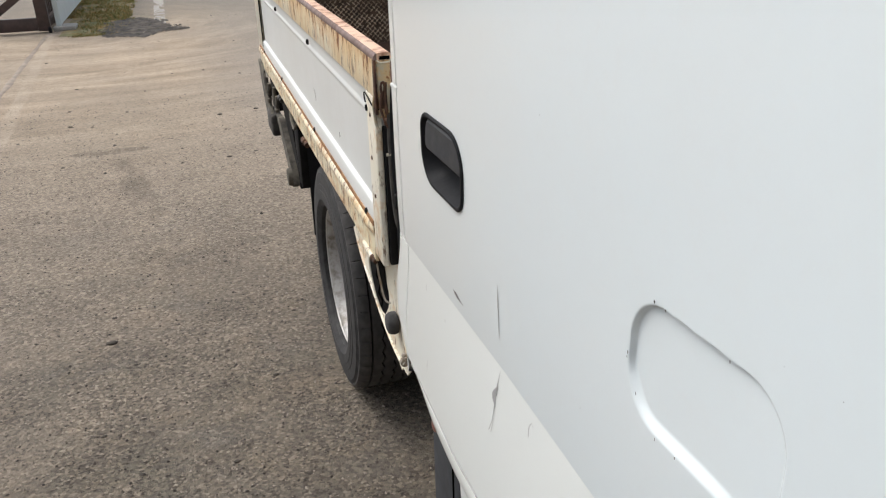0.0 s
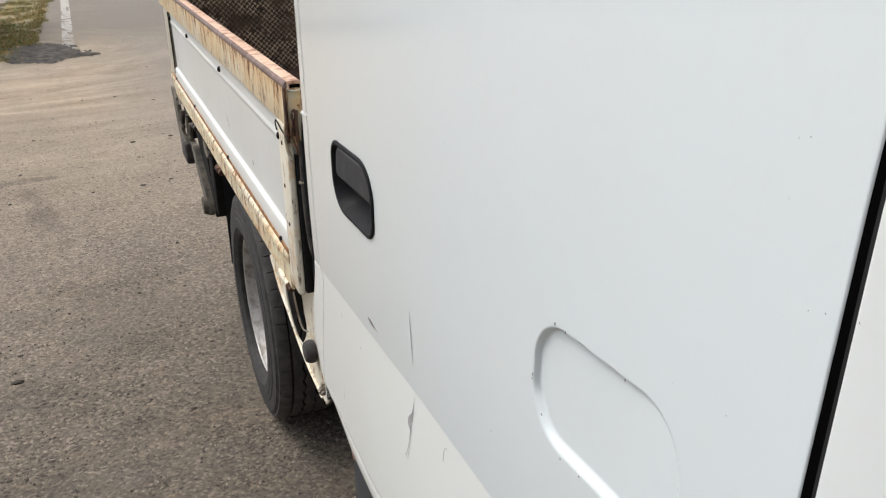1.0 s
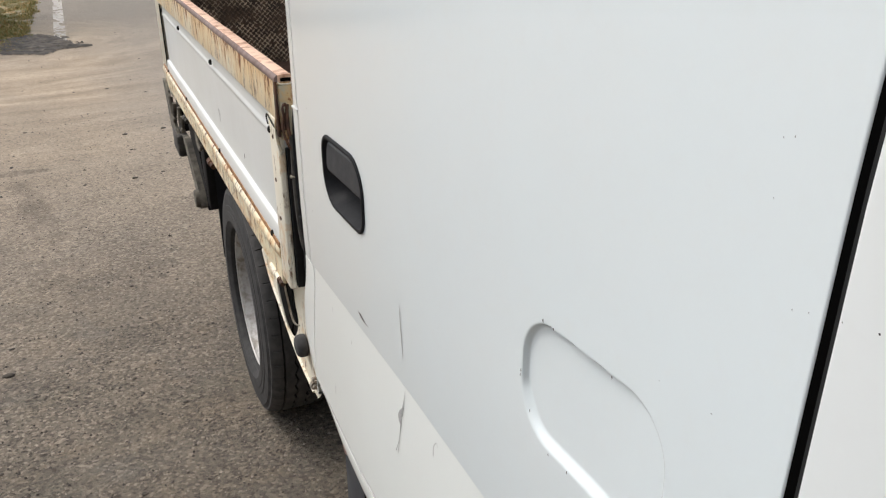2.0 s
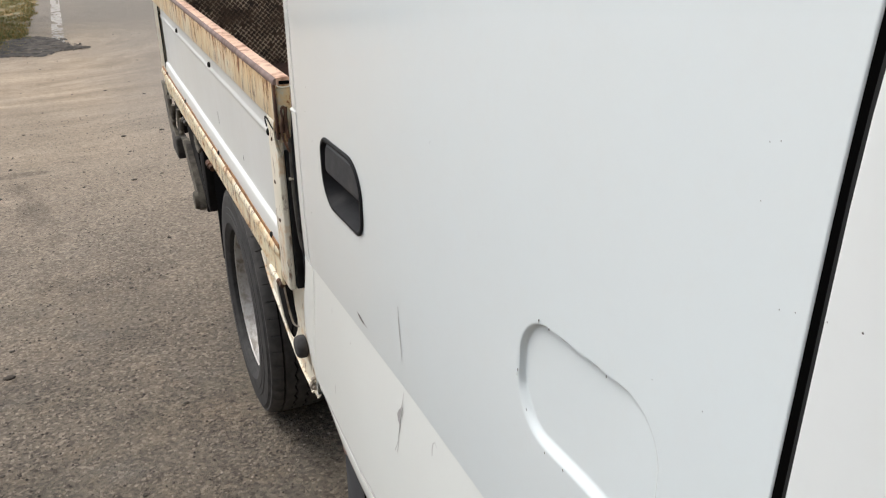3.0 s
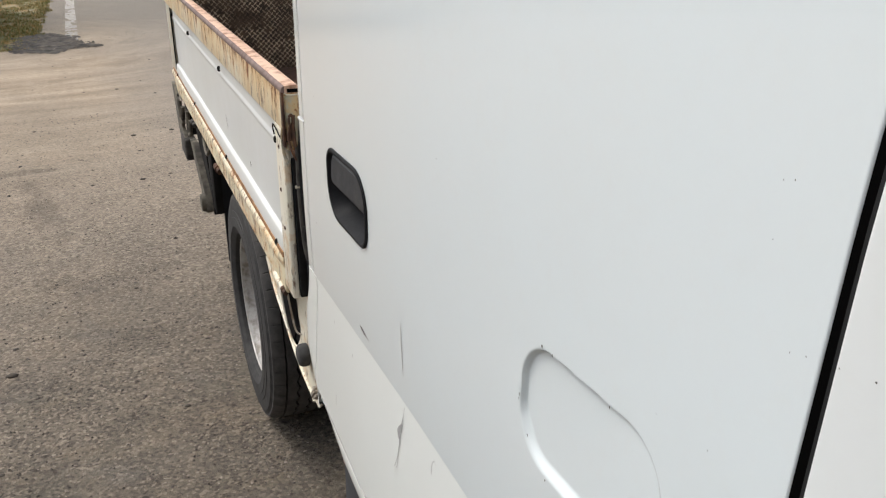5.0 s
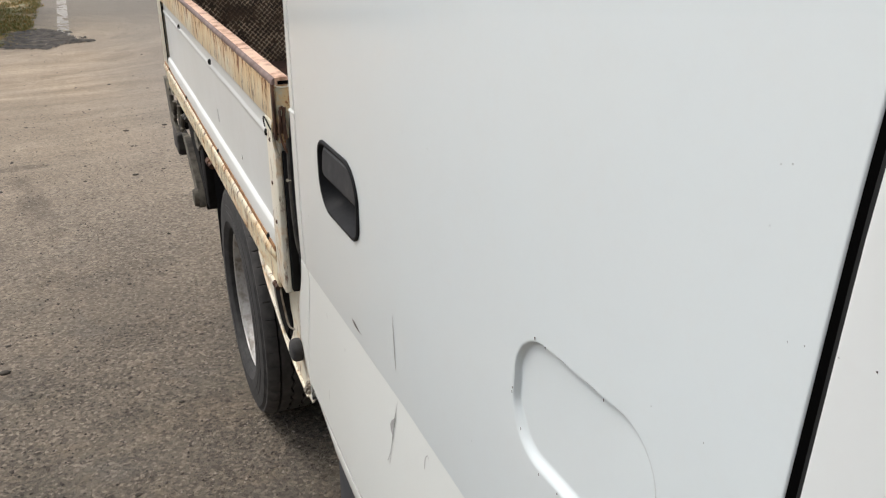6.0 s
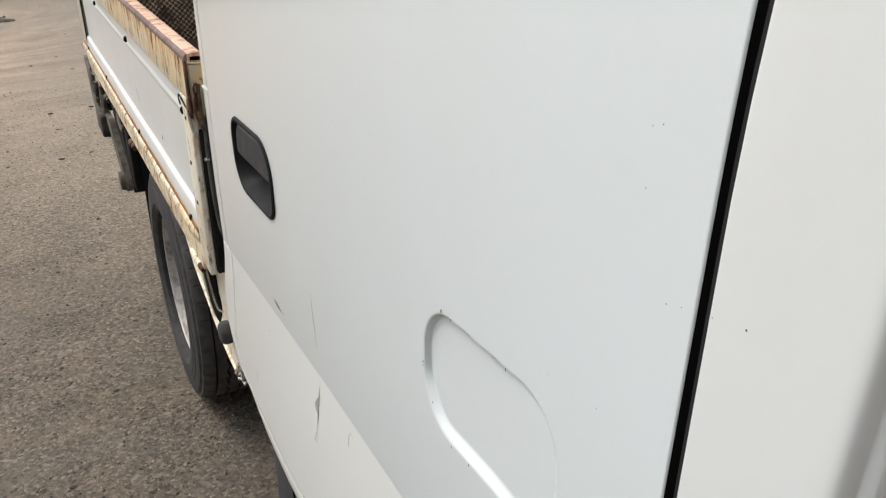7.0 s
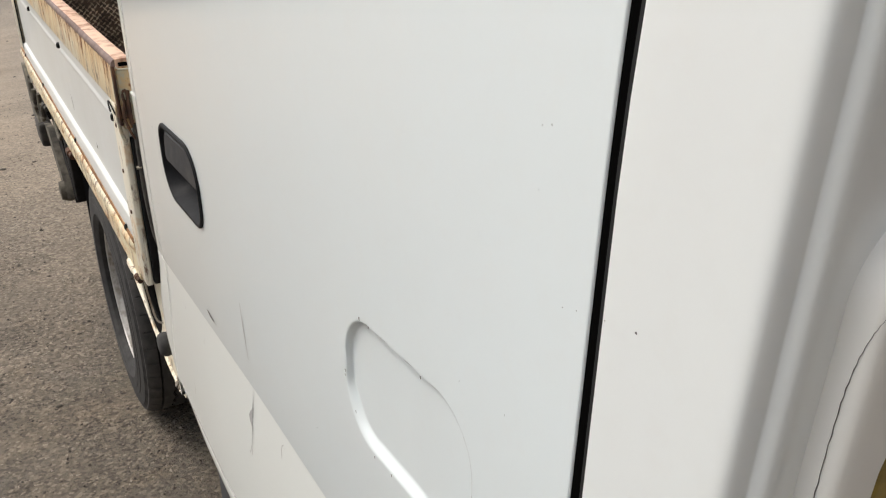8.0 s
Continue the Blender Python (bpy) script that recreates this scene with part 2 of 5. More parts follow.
def ground_material():
    m, nt, b = material("worn_dusty_asphalt", 0.92)
    tc = nt.nodes.new("ShaderNodeTexCoord")
    xyz = node(nt, "ShaderNodeSeparateXYZ", Vector=tc.outputs["Object"])
    x, y = xyz.outputs[0], xyz.outputs[1]
    grit = noise_fac(nt, 85, 5, 0.75)
    grain = noise_fac(nt, 30, 6, 0.72)
    broad = noise_fac(nt, 0.45, 4, 0.6)
    blotch = noise_fac(nt, 1.7, 6, 0.62, warp=0.6)
    stone = node(nt, "ShaderNodeTexVoronoi", Vector=coords(nt), Scale=105.0)
    stone.voronoi_dimensions = "2D"
    lum = node(nt, "ShaderNodeSeparateColor", Color=stone.outputs["Color"]).outputs[0]
    base = ramp(nt, grit, (0.30, (0.085, 0.074, 0.062)), (0.45, (0.146, 0.128, 0.107)), (0.56, (0.186, 0.164, 0.138)), (0.72, (0.29, 0.257, 0.216)))
    base = mix(nt, ramp(nt, lum, (0.80, 0.0), (0.97, 0.6)), base, (0.33, 0.30, 0.26))
    base = mix(nt, ramp(nt, lum, (0.05, 0.6), (0.20, 0.0)), base, (0.055, 0.048, 0.041))
    base = mix(nt, ramp(nt, grain, (0.34, 0.62), (0.46, 0.0)), base, (0.080, 0.069, 0.058))
    # patches of other ages and dirt: dark bitumen, greenish grey, bluish grey, rusty tan, pale dust
    base = mix(nt, ramp(nt, blotch, (0.38, 0.50), (0.56, 0.0)), base, (0.098, 0.088, 0.077))
    for k, (scale, lo, hi, most, tone) in enumerate(((2.3, 0.50, 0.66, 0.50, (0.152, 0.146, 0.116)), (3.1, 0.54, 0.70, 0.50, (0.180, 0.174, 0.168)), (1.3, 0.50, 0.66, 0.42, (0.215, 0.174, 0.130)),
                                                     (5.5, 0.52, 0.70, 0.45, (0.245, 0.196, 0.142)), (3.7, 0.56, 0.70, 0.55, (0.310, 0.265, 0.213)))):
        at = node(nt, "ShaderNodeMapping", Vector=coords(nt), Location=(3.1 * k + 1.7, 2.3 * k, 0.0)).outputs[0]
        mask = node(nt, "ShaderNodeTexNoise", Vector=at, Scale=scale, Detail=6.0, Roughness=0.66, Distortion=0.7).outputs["Fac"]
        base = mix(nt, ramp(nt, mask, (lo, 0.0), (hi, most)), base, tone)
    # silted places, where dust hides the grit
    silt = ramp(nt, noise_fac(nt, 1.15, 5, 0.62, (1, 1.2, 1), 0.8), (0.46, 0.0), (0.66, 0.70))
    base = mix(nt, silt, base, mix(nt, ramp(nt, noise_fac(nt, 9, 4, 0.6), (0.35, 0.0), (0.65, 1.0)), (0.150, 0.130, 0.108), (0.225, 0.196, 0.162)))
    # small dark pits of uneven shape, thicker in some places
    wob = node(nt, "ShaderNodeTexNoise", Vector=coords(nt), Scale=70.0, Detail=3.0)
    at = node(nt, "ShaderNodeVectorMath", i0=coords(nt, (1, 1.25, 1)), i1=node(nt, "ShaderNodeVectorMath", operation="SCALE", i0=wob.outputs["Color"], Scale=0.030).outputs[0])
    crowd = noise_fac(nt, 2.6, 4, 0.6)
    pits = None
    for scale, size in ((26.0, 0.23), (47.0, 0.27), (84.0, 0.30)):
        spots = node(nt, "ShaderNodeTexVoronoi", Vector=at.outputs[0], Scale=scale)
        spots.voronoi_dimensions = "2D"
        pick = node(nt, "ShaderNodeSeparateColor", Color=spots.outputs["Color"])
        keep = ramp(nt, calc(nt, "SUBTRACT", pick.outputs[1], calc(nt, "MULTIPLY", calc(nt, "SUBTRACT", crowd, 0.5), 2.6)), (0.10, 1.0), (0.20, 0.0))
        wide = calc(nt, "MULTIPLY", spots.outputs["Distance"], calc(nt, "ADD", 0.7, pick.outputs[2]))
        pit = calc(nt, "MULTIPLY", ramp(nt, wide, (size * 0.5, 1.0), (size, 0.0)), keep)
        pits = pit if pits is None else calc(nt, "MAXIMUM", pits, pit)
    pits = calc(nt, "MULTIPLY", pits, calc(nt, "SUBTRACT", 1.0, calc(nt, "MULTIPLY", silt, 0.7)))
    base = mix(nt, calc(nt, "MULTIPLY", pits, 0.85), base, (0.036, 0.031, 0.027))
    # darker near, paler farther off: light painted in along with the dust
    base = mix(nt, 1.0, base, (0.90, 0.90, 0.90), "MULTIPLY")
    far_lift = node(nt, "ShaderNodeMapRange", Value=calc(nt, "ADD", y, calc(nt, "MULTIPLY", blotch, 2.4)), From_Min=2.7, From_Max=6.2, To_Min=0.0, To_Max=0.62).outputs[0]
    dust = mix(nt, far_lift, base, mix(nt, ramp(nt, grain, (0.36, 0.0), (0.62, 1.0)), (0.295, 0.246, 0.198), (0.475, 0.402, 0.325)))
    # sand swept into arcs by turning wheels
    dx, dy = calc(nt, "ADD", x, 1.2), calc(nt, "SUBTRACT", y, 11.6)
    r = calc(nt, "SQRT", calc(nt, "ADD", calc(nt, "MULTIPLY", dx, dx), calc(nt, "MULTIPLY", dy, dy)))
    ang = calc(nt, "ARCTAN2", dy, dx)
    vec = node(nt, "ShaderNodeCombineXYZ", X=calc(nt, "MULTIPLY", r, 2.8), Y=calc(nt, "MULTIPLY", ang, 1.6)).outputs[0]
    arc = node(nt, "ShaderNodeTexNoise", Vector=vec, Scale=1.0, Detail=5.0, Roughness=0.6, Distortion=0.8).outputs["Fac"]
    near_arc = node(nt, "ShaderNodeMapRange", Value=calc(nt, "ADD", y, calc(nt, "MULTIPLY", broad, 2.0)), From_Min=5.2, From_Max=8.2).outputs[0]
    sand = ramp(nt, arc, (0.34, (0.275, 0.224, 0.172)), (0.5, (0.375, 0.309, 0.243)), (0.64, (0.470, 0.392, 0.312)))
    sand = mix(nt, ramp(nt, noise_fac(nt, 13, 6, 0.75), (0.36, 0.40), (0.52, 0.0)), sand, (0.225, 0.185, 0.147))
    sand = mix(nt, ramp(nt, noise_fac(nt, 2.2, 5, 0.65), (0.52, 0.0), (0.70, 0.45)), sand, (0.455, 0.388, 0.318))
    sand = mix(nt, ramp(nt, noise_fac(nt, 0.8, 4, 0.6), (0.44, 0.35), (0.56, 0.0)), sand, (0.30, 0.262, 0.222))
    sand = mix(nt, ramp(nt, grain, (0.34, 0.34), (0.47, 0.0)), sand, (0.17, 0.140, 0.112))
    sand = mix(nt, ramp(nt, grain, (0.56, 0.0), (0.70, 0.28)), sand, (0.50, 0.428, 0.35))
    sand = mix(nt, calc(nt, "MULTIPLY", pits, 0.35), sand, (0.10, 0.083, 0.067))
    dust = mix(nt, calc(nt, "MULTIPLY", pits, 0.45), dust, (0.060, 0.051, 0.042))
    sand = mix(nt, 1.0, sand, (1.09, 1.07, 1.03), "MULTIPLY")
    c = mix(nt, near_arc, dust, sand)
    # greyer strip beside the truck, over the farther ground
    grey_side = node(nt, "ShaderNodeMapRange", Value=calc(nt, "ADD", x, calc(nt, "MULTIPLY", broad, 0.9)), From_Min=0.35, From_Max=1.05, To_Min=0.0, To_Max=0.6).outputs[0]
    grey_side = calc(nt, "MULTIPLY", grey_side, near_arc)
    c = mix(nt, grey_side, c, mix(nt, grain, (0.20, 0.182, 0.165), (0.32, 0.293, 0.267)))
    # paler concrete strip beside the gate's track
    across = calc(nt, "ADD", calc(nt, "ADD", x, calc(nt, "MULTIPLY", calc(nt, "SUBTRACT", y, 10.5), 0.052)), calc(nt, "MULTIPLY", calc(nt, "SUBTRACT", blotch, 0.5), 0.10))
    strip = calc(nt, "MULTIPLY", ramp(nt, calc(nt, "ADD", across, 2.0), (0.40, 0.0), (0.42, 1.0), (0.50, 1.0), (0.52, 0.0)), ramp(nt, noise_fac(nt, 1.6, 5, 0.6), (0.40, 0.10), (0.60, 0.55)))
    strip = calc(nt, "MULTIPLY", strip, node(nt, "ShaderNodeMapRange", Value=calc(nt, "ADD", y, blotch), From_Min=4.6, From_Max=5.6).outputs[0])
    c = mix(nt, strip, c, (0.50, 0.43, 0.355))
    # old oil stain with a run
    for cx, cy, lean, rx, ry, most in ((-0.54, 5.45, 0.0, 0.26, 0.085, 0.55), (-0.39, 4.75, -0.16, 0.10, 0.62, 0.40)):
        v = calc(nt, "SUBTRACT", y, cy)
        u = calc(nt, "DIVIDE", calc(nt, "SUBTRACT", calc(nt, "SUBTRACT", x, cx), calc(nt, "MULTIPLY", v, lean)), rx)
        v = calc(nt, "DIVIDE", v, ry)
        spot = calc(nt, "ADD", calc(nt, "ADD", calc(nt, "MULTIPLY", u, u), calc(nt, "MULTIPLY", v, v)), calc(nt, "MULTIPLY", calc(nt, "SUBTRACT", noise_fac(nt, 7, 5, 0.65), 0.5), 4.5))
        c = mix(nt, ramp(nt, spot, (0.0, most), (1.0, 0.0)), c, (0.105, 0.088, 0.070))
    # cleaner grey carriageway beyond the yard
    far = node(nt, "ShaderNodeMapRange", Value=calc(nt, "ADD", y, calc(nt, "MULTIPLY", blotch, 2.0)), From_Min=11.6, From_Max=15.0).outputs[0]
    c = mix(nt, calc(nt, "MULTIPLY", far, 0.85), c, mix(nt, broad, (0.172, 0.156, 0.138), (0.232, 0.211, 0.186)))
    crisp = calc(nt, "SUBTRACT", 1.0, calc(nt, "MULTIPLY", near_arc, 0.55))
    c = mix(nt, calc(nt, "MULTIPLY", crisp, ramp(nt, lum, (0.1, 0.40), (0.5, 0.0))), c, mix(nt, 1.0, c, (0.45, 0.43, 0.40), "MULTIPLY"))
    c = mix(nt, calc(nt, "MULTIPLY", crisp, ramp(nt, lum, (0.55, 0.0), (0.95, 0.52))), c, mix(nt, 1.0, c, (1.6, 1.58, 1.52), "MULTIPLY"))
    c = mix(nt, 1.0, c, (0.94, 0.91, 0.848), "MULTIPLY")
    nt.links.new(c, b.inputs["Base Color"])
    rise = calc(nt, "SUBTRACT", mix(nt, 0.6, grit, grain), calc(nt, "MULTIPLY", pits, 0.16))
    flat = calc(nt, "SUBTRACT", 1.0, calc(nt, "MULTIPLY", silt, 0.5))
    bump(nt, b, calc(nt, "MULTIPLY", rise, flat), 1.0, 0.022)
    return m


GROUND = ground_material()


def grass_material():
    m, nt, b = material("verge_grass", 0.8)
    rnd = nt.nodes.new("ShaderNodeNewGeometry").outputs["Random Per Island"]
    nt.links.new(ramp(nt, rnd, (0.1, (0.105, 0.125, 0.034)), (0.40, (0.21, 0.205, 0.058)), (0.65, (0.33, 0.255, 0.085)), (0.95, (0.42, 0.24, 0.085))), b.inputs["Base Color"])
    return m


GRASS = grass_material()


def pebble_material():
    m, nt, b = material("pebbles", 0.9)
    rnd = nt.nodes.new("ShaderNodeNewGeometry").outputs["Random Per Island"]
    nt.links.new(ramp(nt, rnd, (0.0, (0.045, 0.038, 0.032)), (0.35, (0.10, 0.085, 0.07)), (0.70, (0.225, 0.19, 0.152)), (1.0, (0.40, 0.345, 0.28))), b.inputs["Base Color"])
    return m


PEBBLE = pebble_material()


# ---- mesh helpers ----
def link_mesh(name, bm, mat, smooth=40):
    me = bpy.data.meshes.new(name)
    bmesh.ops.recalc_face_normals(bm, faces=bm.faces)
    bm.to_mesh(me)
    bm.free()
    me.materials.append(mat)
    if smooth:
        me.set_sharp_from_angle(angle=radians(smooth))
        for p in me.polygons:
            p.use_smooth = True
    return new(name, me)


def part(name, bm, mat, parent, label="", smooth=40):
    ob = link_mesh(name, bm, mat, smooth)
    ob.parent = parent
    if parent.parent is None:
        ob.matrix_parent_inverse = Matrix.Translation(-parent.location)
    return tagged(ob, label)


def thing(name, at, label, category, group="", kind=""):
    ob = new(name)
    ob.location = at
    return tagged(ob, label, category, group, kind)


def box(x0, x1, y0, y1, z0, z1, bevel=0.0, seg=2):
    bm = bmesh.new()
    bmesh.ops.create_cube(bm, size=1)
    for v in bm.verts:
        v.co = Vector((x0 + (v.co.x + 0.5) * (x1 - x0), y0 + (v.co.y + 0.5) * (y1 - y0), z0 + (v.co.z + 0.5) * (z1 - z0)))
    if bevel:
        bmesh.ops.bevel(bm, geom=bm.edges[:], offset=bevel, segments=seg, affect="EDGES", profile=0.5)
    return bm


def along_y(profile, y0, y1, steps=1, wobble=0.0):
    """A closed (x, z) outline drawn out along y."""
    bm = bmesh.new()
    rings = []
    for i in range(steps + 1):
        y = y0 + (y1 - y0) * i / steps
        w = wobble * noise.noise(Vector((y * 3.1, 0.3, 1.7)))
        rings.append([bm.verts.new((x + w, y, z)) for x, z in profile])
    n = len(profile)
    for a, b in zip(rings, rings[1:]):
        for k in range(n):
            bm.faces.new((a[k], a[(k + 1) % n], b[(k + 1) % n], b[k]))
    bm.faces.new(rings[0])
    bm.faces.new(rings[-1])
    return bm


def slab(outline, thick):
    """A flat outline of 3D points given a thickness vector."""
    bm = bmesh.new()
    a = [bm.verts.new(p) for p in outline]
    b = [bm.verts.new(Vector(p) + Vector(thick)) for p in outline]
    bm.faces.new(a)
    bm.faces.new(b)
    for k in range(len(a)):
        j = (k + 1) % len(a)
        bm.faces.new((a[k], a[j], b[j], b[k]))
    return bm


def rod(points, r, sides=10, taper=None):
    """A round bar through the points."""
    bm = bmesh.new()
    pts = [Vector(p) for p in points]
    rings = []
    for i, p in enumerate(pts):
        d = (pts[min(i + 1, len(pts) - 1)] - pts[max(i - 1, 0)]).normalized()
        u = d.orthogonal().normalized() if abs(d.z) > 0.9 else d.cross(Vector((0, 0, 1))).normalized()
        v = d.cross(u)
        rr = r if taper is None else r * taper[i]
        rings.append([bm.verts.new(p + (u * math.cos(2 * math.pi * k / sides) + v * math.sin(2 * math.pi * k / sides)) * rr) for k in range(sides)])
    for a, b in zip(rings, rings[1:]):
        for k in range(sides):
            bm.faces.new((a[k], a[(k + 1) % sides], b[(k + 1) % sides], b[k]))
    bm.faces.new(rings[0])
    bm.faces.new(rings[-1])
    return bm


def bend(points, n=6):
    """More points on a smooth curve through those given."""
    p = [Vector(q) for q in points]
    out = []
    for i in range(len(p) - 1):
        a, b, c, d = p[max(i - 1, 0)], p[i], p[i + 1], p[min(i + 2, len(p) - 1)]
        for k in range(n):
            t = k / n
            out.append(0.5 * ((2 * b) + (c - a) * t + (2 * a - 5 * b + 4 * c - d) * t * t + (3 * b - a - 3 * c + d) * t ** 3))
    return out + [p[-1]]


def lathe_x(profile, cy, cz, seg=96, closed=False):
    """(x, radius) turned about the line along x through (cy, cz)."""
    bm = bmesh.new()
    rings = [[bm.verts.new((x, cy + r * math.cos(2 * math.pi * k / seg), cz + r * math.sin(2 * math.pi * k / seg))) for k in range(seg)] for x, r in profile]
    pairs = list(zip(rings, rings[1:])) + ([(rings[-1], rings[0])] if closed else [])
    for a, b in pairs:
        for k in range(seg):
            bm.faces.new((a[k], a[(k + 1) % seg], b[(k + 1) % seg], b[k]))
    if not closed:
        for ring, (x, r) in ((rings[0], profile[0]), (rings[-1], profile[-1])):
            if r < 0.03:
                bm.faces.new(ring)
    return bm


def sheet(us, vs, fn, skip=None):
    """A grid of points fn(u, v); skip(u, v): cells left out."""
    bm = bmesh.new()
    g = [[bm.verts.new(fn(u, v)) for v in vs] for u in us]
    for i in range(len(us) - 1):
        for j in range(len(vs) - 1):
            if skip and skip((us[i] + us[i + 1]) / 2, (vs[j] + vs[j + 1]) / 2):
                continue
            bm.faces.new((g[i][j], g[i + 1][j], g[i + 1][j + 1], g[i][j + 1]))
    for v in [v for v in bm.verts if not v.link_faces]:
        bm.verts.remove(v)
    return bm


def flange(bm, by):
    """Turns all open edges inwards by the vector, so that the sheet shows a thickness."""
    edges = [e for e in bm.edges if len(e.link_faces) == 1]
    new_geo = bmesh.ops.extrude_edge_only(bm, edges=edges)["geom"]
    for v in new_geo:
        if isinstance(v, bmesh.types.BMVert):
            v.co += Vector(by)
    return bm


def span(a, b, n):
    return [a + (b - a) * i / n for i in range(n + 1)]


def smooth01(t):
    t = min(max(t, 0.0), 1.0)
    return t * t * (3 - 2 * t)


# ---- ground ----
def build_ground():
    bm = bmesh.new()
    xs = [-400, -60, -12, -4, 0, 4, 12, 60, 400]
    ys = [-400, -60, -12, 0, 6, 12, 24, 80, 400]
    g = [[bm.verts.new((x, y, 0)) for y in ys] for x in xs]
    for i in range(len(xs) - 1):
        for j in range(len(ys) - 1):
            bm.faces.new((g[i][j], g[i + 1][j], g[i + 1][j + 1], g[i][j + 1]))
    return tagged(link_mesh("ground", bm, GROUND, 0), "dusty worn asphalt yard with swept sand and grit", "ground", kind="structure")


build_ground()

# ---- truck ----
truck = thing("truck", (1.2, 2.0, 0.0), "small white flatbed truck with rusty cream bed, parked on asphalt", "truck")


def side_x(y):
    """Outer face of the cab's flank, which tapers towards the front."""
    return 0.3437 - 0.0115 * (max(y - 0.2, 0.0) / 0.9) ** 1.6


# cab shell
body = box(0.372, 2.02, 0.165, 1.29, 0.70, 1.98, 0.05, 4)
cab = part("cab_body", body, WHITE, truck)
part("window", slab([(0.366, 0.34, 1.60), (0.366, 1.16, 1.60), (0.366, 1.14, 1.88), (0.366, 0.46, 1.88)], (0.005, 0, 0)), GLASS, cab, "dark side window glass")

# door with a pressed dish


def flank(y, z):
    """The cab's flank with the slight tuck at the door's foot and the sill's swell below it."""
    if z > 0.9495:
        return side_x(y) + 0.0025 * max((1.10 - z) / 0.15, 0.0) ** 2
    return side_x(y) + 0.0032 - 0.0069 * math.sin(min((0.9495 - z) / 0.27, 1.0) * math.pi / 2) * (0.45 + 0.55 * smooth01((1.27 - y) / 0.3))


DISH = (0.330, 0.5215, 1.0875, 1.2055)
HANDLE = (0.937, 1.114, 1.107, 1.213)
CORNERS = (0.026, 0.052, 0.028, 0.054)


def rounded_dist(y, z, b, r):
    """Signed distance to a rounded rectangle, negative inside."""
    cy, cz = (b[0] + b[1]) / 2, (b[2] + b[3]) / 2
    if isinstance(r, tuple):
        r = r[(0 if z > cz else 3) if y > cy else (1 if z > cz else 2)]
    qy, qz = abs(y - cy) - (b[1] - b[0]) / 2 + r, abs(z - cz) - (b[3] - b[2]) / 2 + r
    return math.hypot(max(qy, 0), max(qz, 0)) + min(max(qy, qz), 0) - r


def shut_y(z):
    """The door's slightly raked front edge."""
    return 0.2401 - 0.033 * (z - 1.22) - 0.20 * max(z - 1.37, 0.0) ** 2


def pillar_y(z):
    """The corner panel's edge across the gap from the door."""
    return 0.2311 - 0.024 * (z - 1.226) - 0.34 * max(z - 1.37, 0.0) ** 2


def foot_drop(y):
    """The slight droop of the door's lower edge towards the front."""
    return 0.002 + 0.025 * max(0.8 - y, 0.0)


def door_point(y, z):
    x = flank(y, z)
    d = rounded_dist(y, z + 0.03 * (y - 0.42), DISH, 0.047)
    deep = 0.0056 * (0.30 + 0.65 * smooth01((y - 0.325) / 0.10))
    x += deep * smooth01(-d / (0.0036 + 0.009 * smooth01((1.14 - z) / 0.03)))
    edge = min((y - 0.2225) / 0.0014, (1.2475 - y) / 0.0022, 1.0)
    x += 0.0019 * (1 - math.sqrt(max(1 - (1 - edge) ** 2, 0.0)))
    return (x, y + (shut_y(z) - 0.2225) * smooth01(1 - (y - 0.2225) / 0.10), z - foot_drop(y) * smooth01((1.08 - z) / 0.12))


ys = [0.2225, 0.2227, 0.2231, 0.2238, 0.2247, 0.2260] + span(0.229, 0.315, 16) + span(0.318, 0.522, 180) + span(0.528, 0.925, 60) + span(0.929, 1.122, 90) + span(1.128, 1.24, 18) + [1.2440, 1.2453, 1.2462, 1.2469, 1.2473, 1.2475]
zs = [0.9515, 0.9517, 0.9521, 0.9528, 0.9537, 0.955] + span(0.962, 1.08, 16) + span(1.083, 1.216, 120) + span(1.224, 1.56, 40)
door = part("door", flange(sheet(ys, zs, door_point, lambda y, z: rounded_dist(y, z, HANDLE, CORNERS) < -0.0028), (0.022, 0, 0)), WHITE, truck, "white painted cab door with a pressed dish")


def outline(b, r, n=8):
    """Points round a rounded rectangle in (y, z); r: one radius, or one for each corner."""
    pts = []
    ra, rb, rc, rd = r if isinstance(r, tuple) else (r, r, r, r)
    for cy, cz, a0, q in ((b[1] - ra, b[3] - ra, 0, ra), (b[0] + rb, b[3] - rb, 90, rb), (b[0] + rc, b[2] + rc, 180, rc), (b[1] - rd, b[2] + rd, 270, rd)):
        for k in range(n + 1):
            a = radians(a0 + 90 * k / n)
            pts.append((cy + q * math.cos(a), cz + q * math.sin(a)))
    return pts


def shrink(b, d):
    return (b[0] + d, b[1] - d, b[2] + d, b[3] - d)


def lofted(loops):
    """Loops of 3D points joined in turn, the last one closed."""
    bm = bmesh.new()
    rings = [[bm.verts.new(p) for p in loop] for loop in loops]
    n = len(rings[0])
    for a, b in zip(rings, rings[1:]):
        for k in range(n):
            bm.faces.new((a[k], a[(k + 1) % n], b[(k + 1) % n], b[k]))
    bm.faces.new(rings[-1])
    return bm


def handle_plane(y):
    """The handle sits on a flat chord of the flank."""
    return side_x(1.025) + (y - 1.025) * (side_x(HANDLE[1]) - side_x(HANDLE[0])) / (HANDLE[1] - HANDLE[0])


def handle_loop(d, out):
    return [(handle_plane(y) + out, y, z) for y, z in outline(shrink(HANDLE, d), tuple(max(q - d, 0.006) for q in CORNERS))]


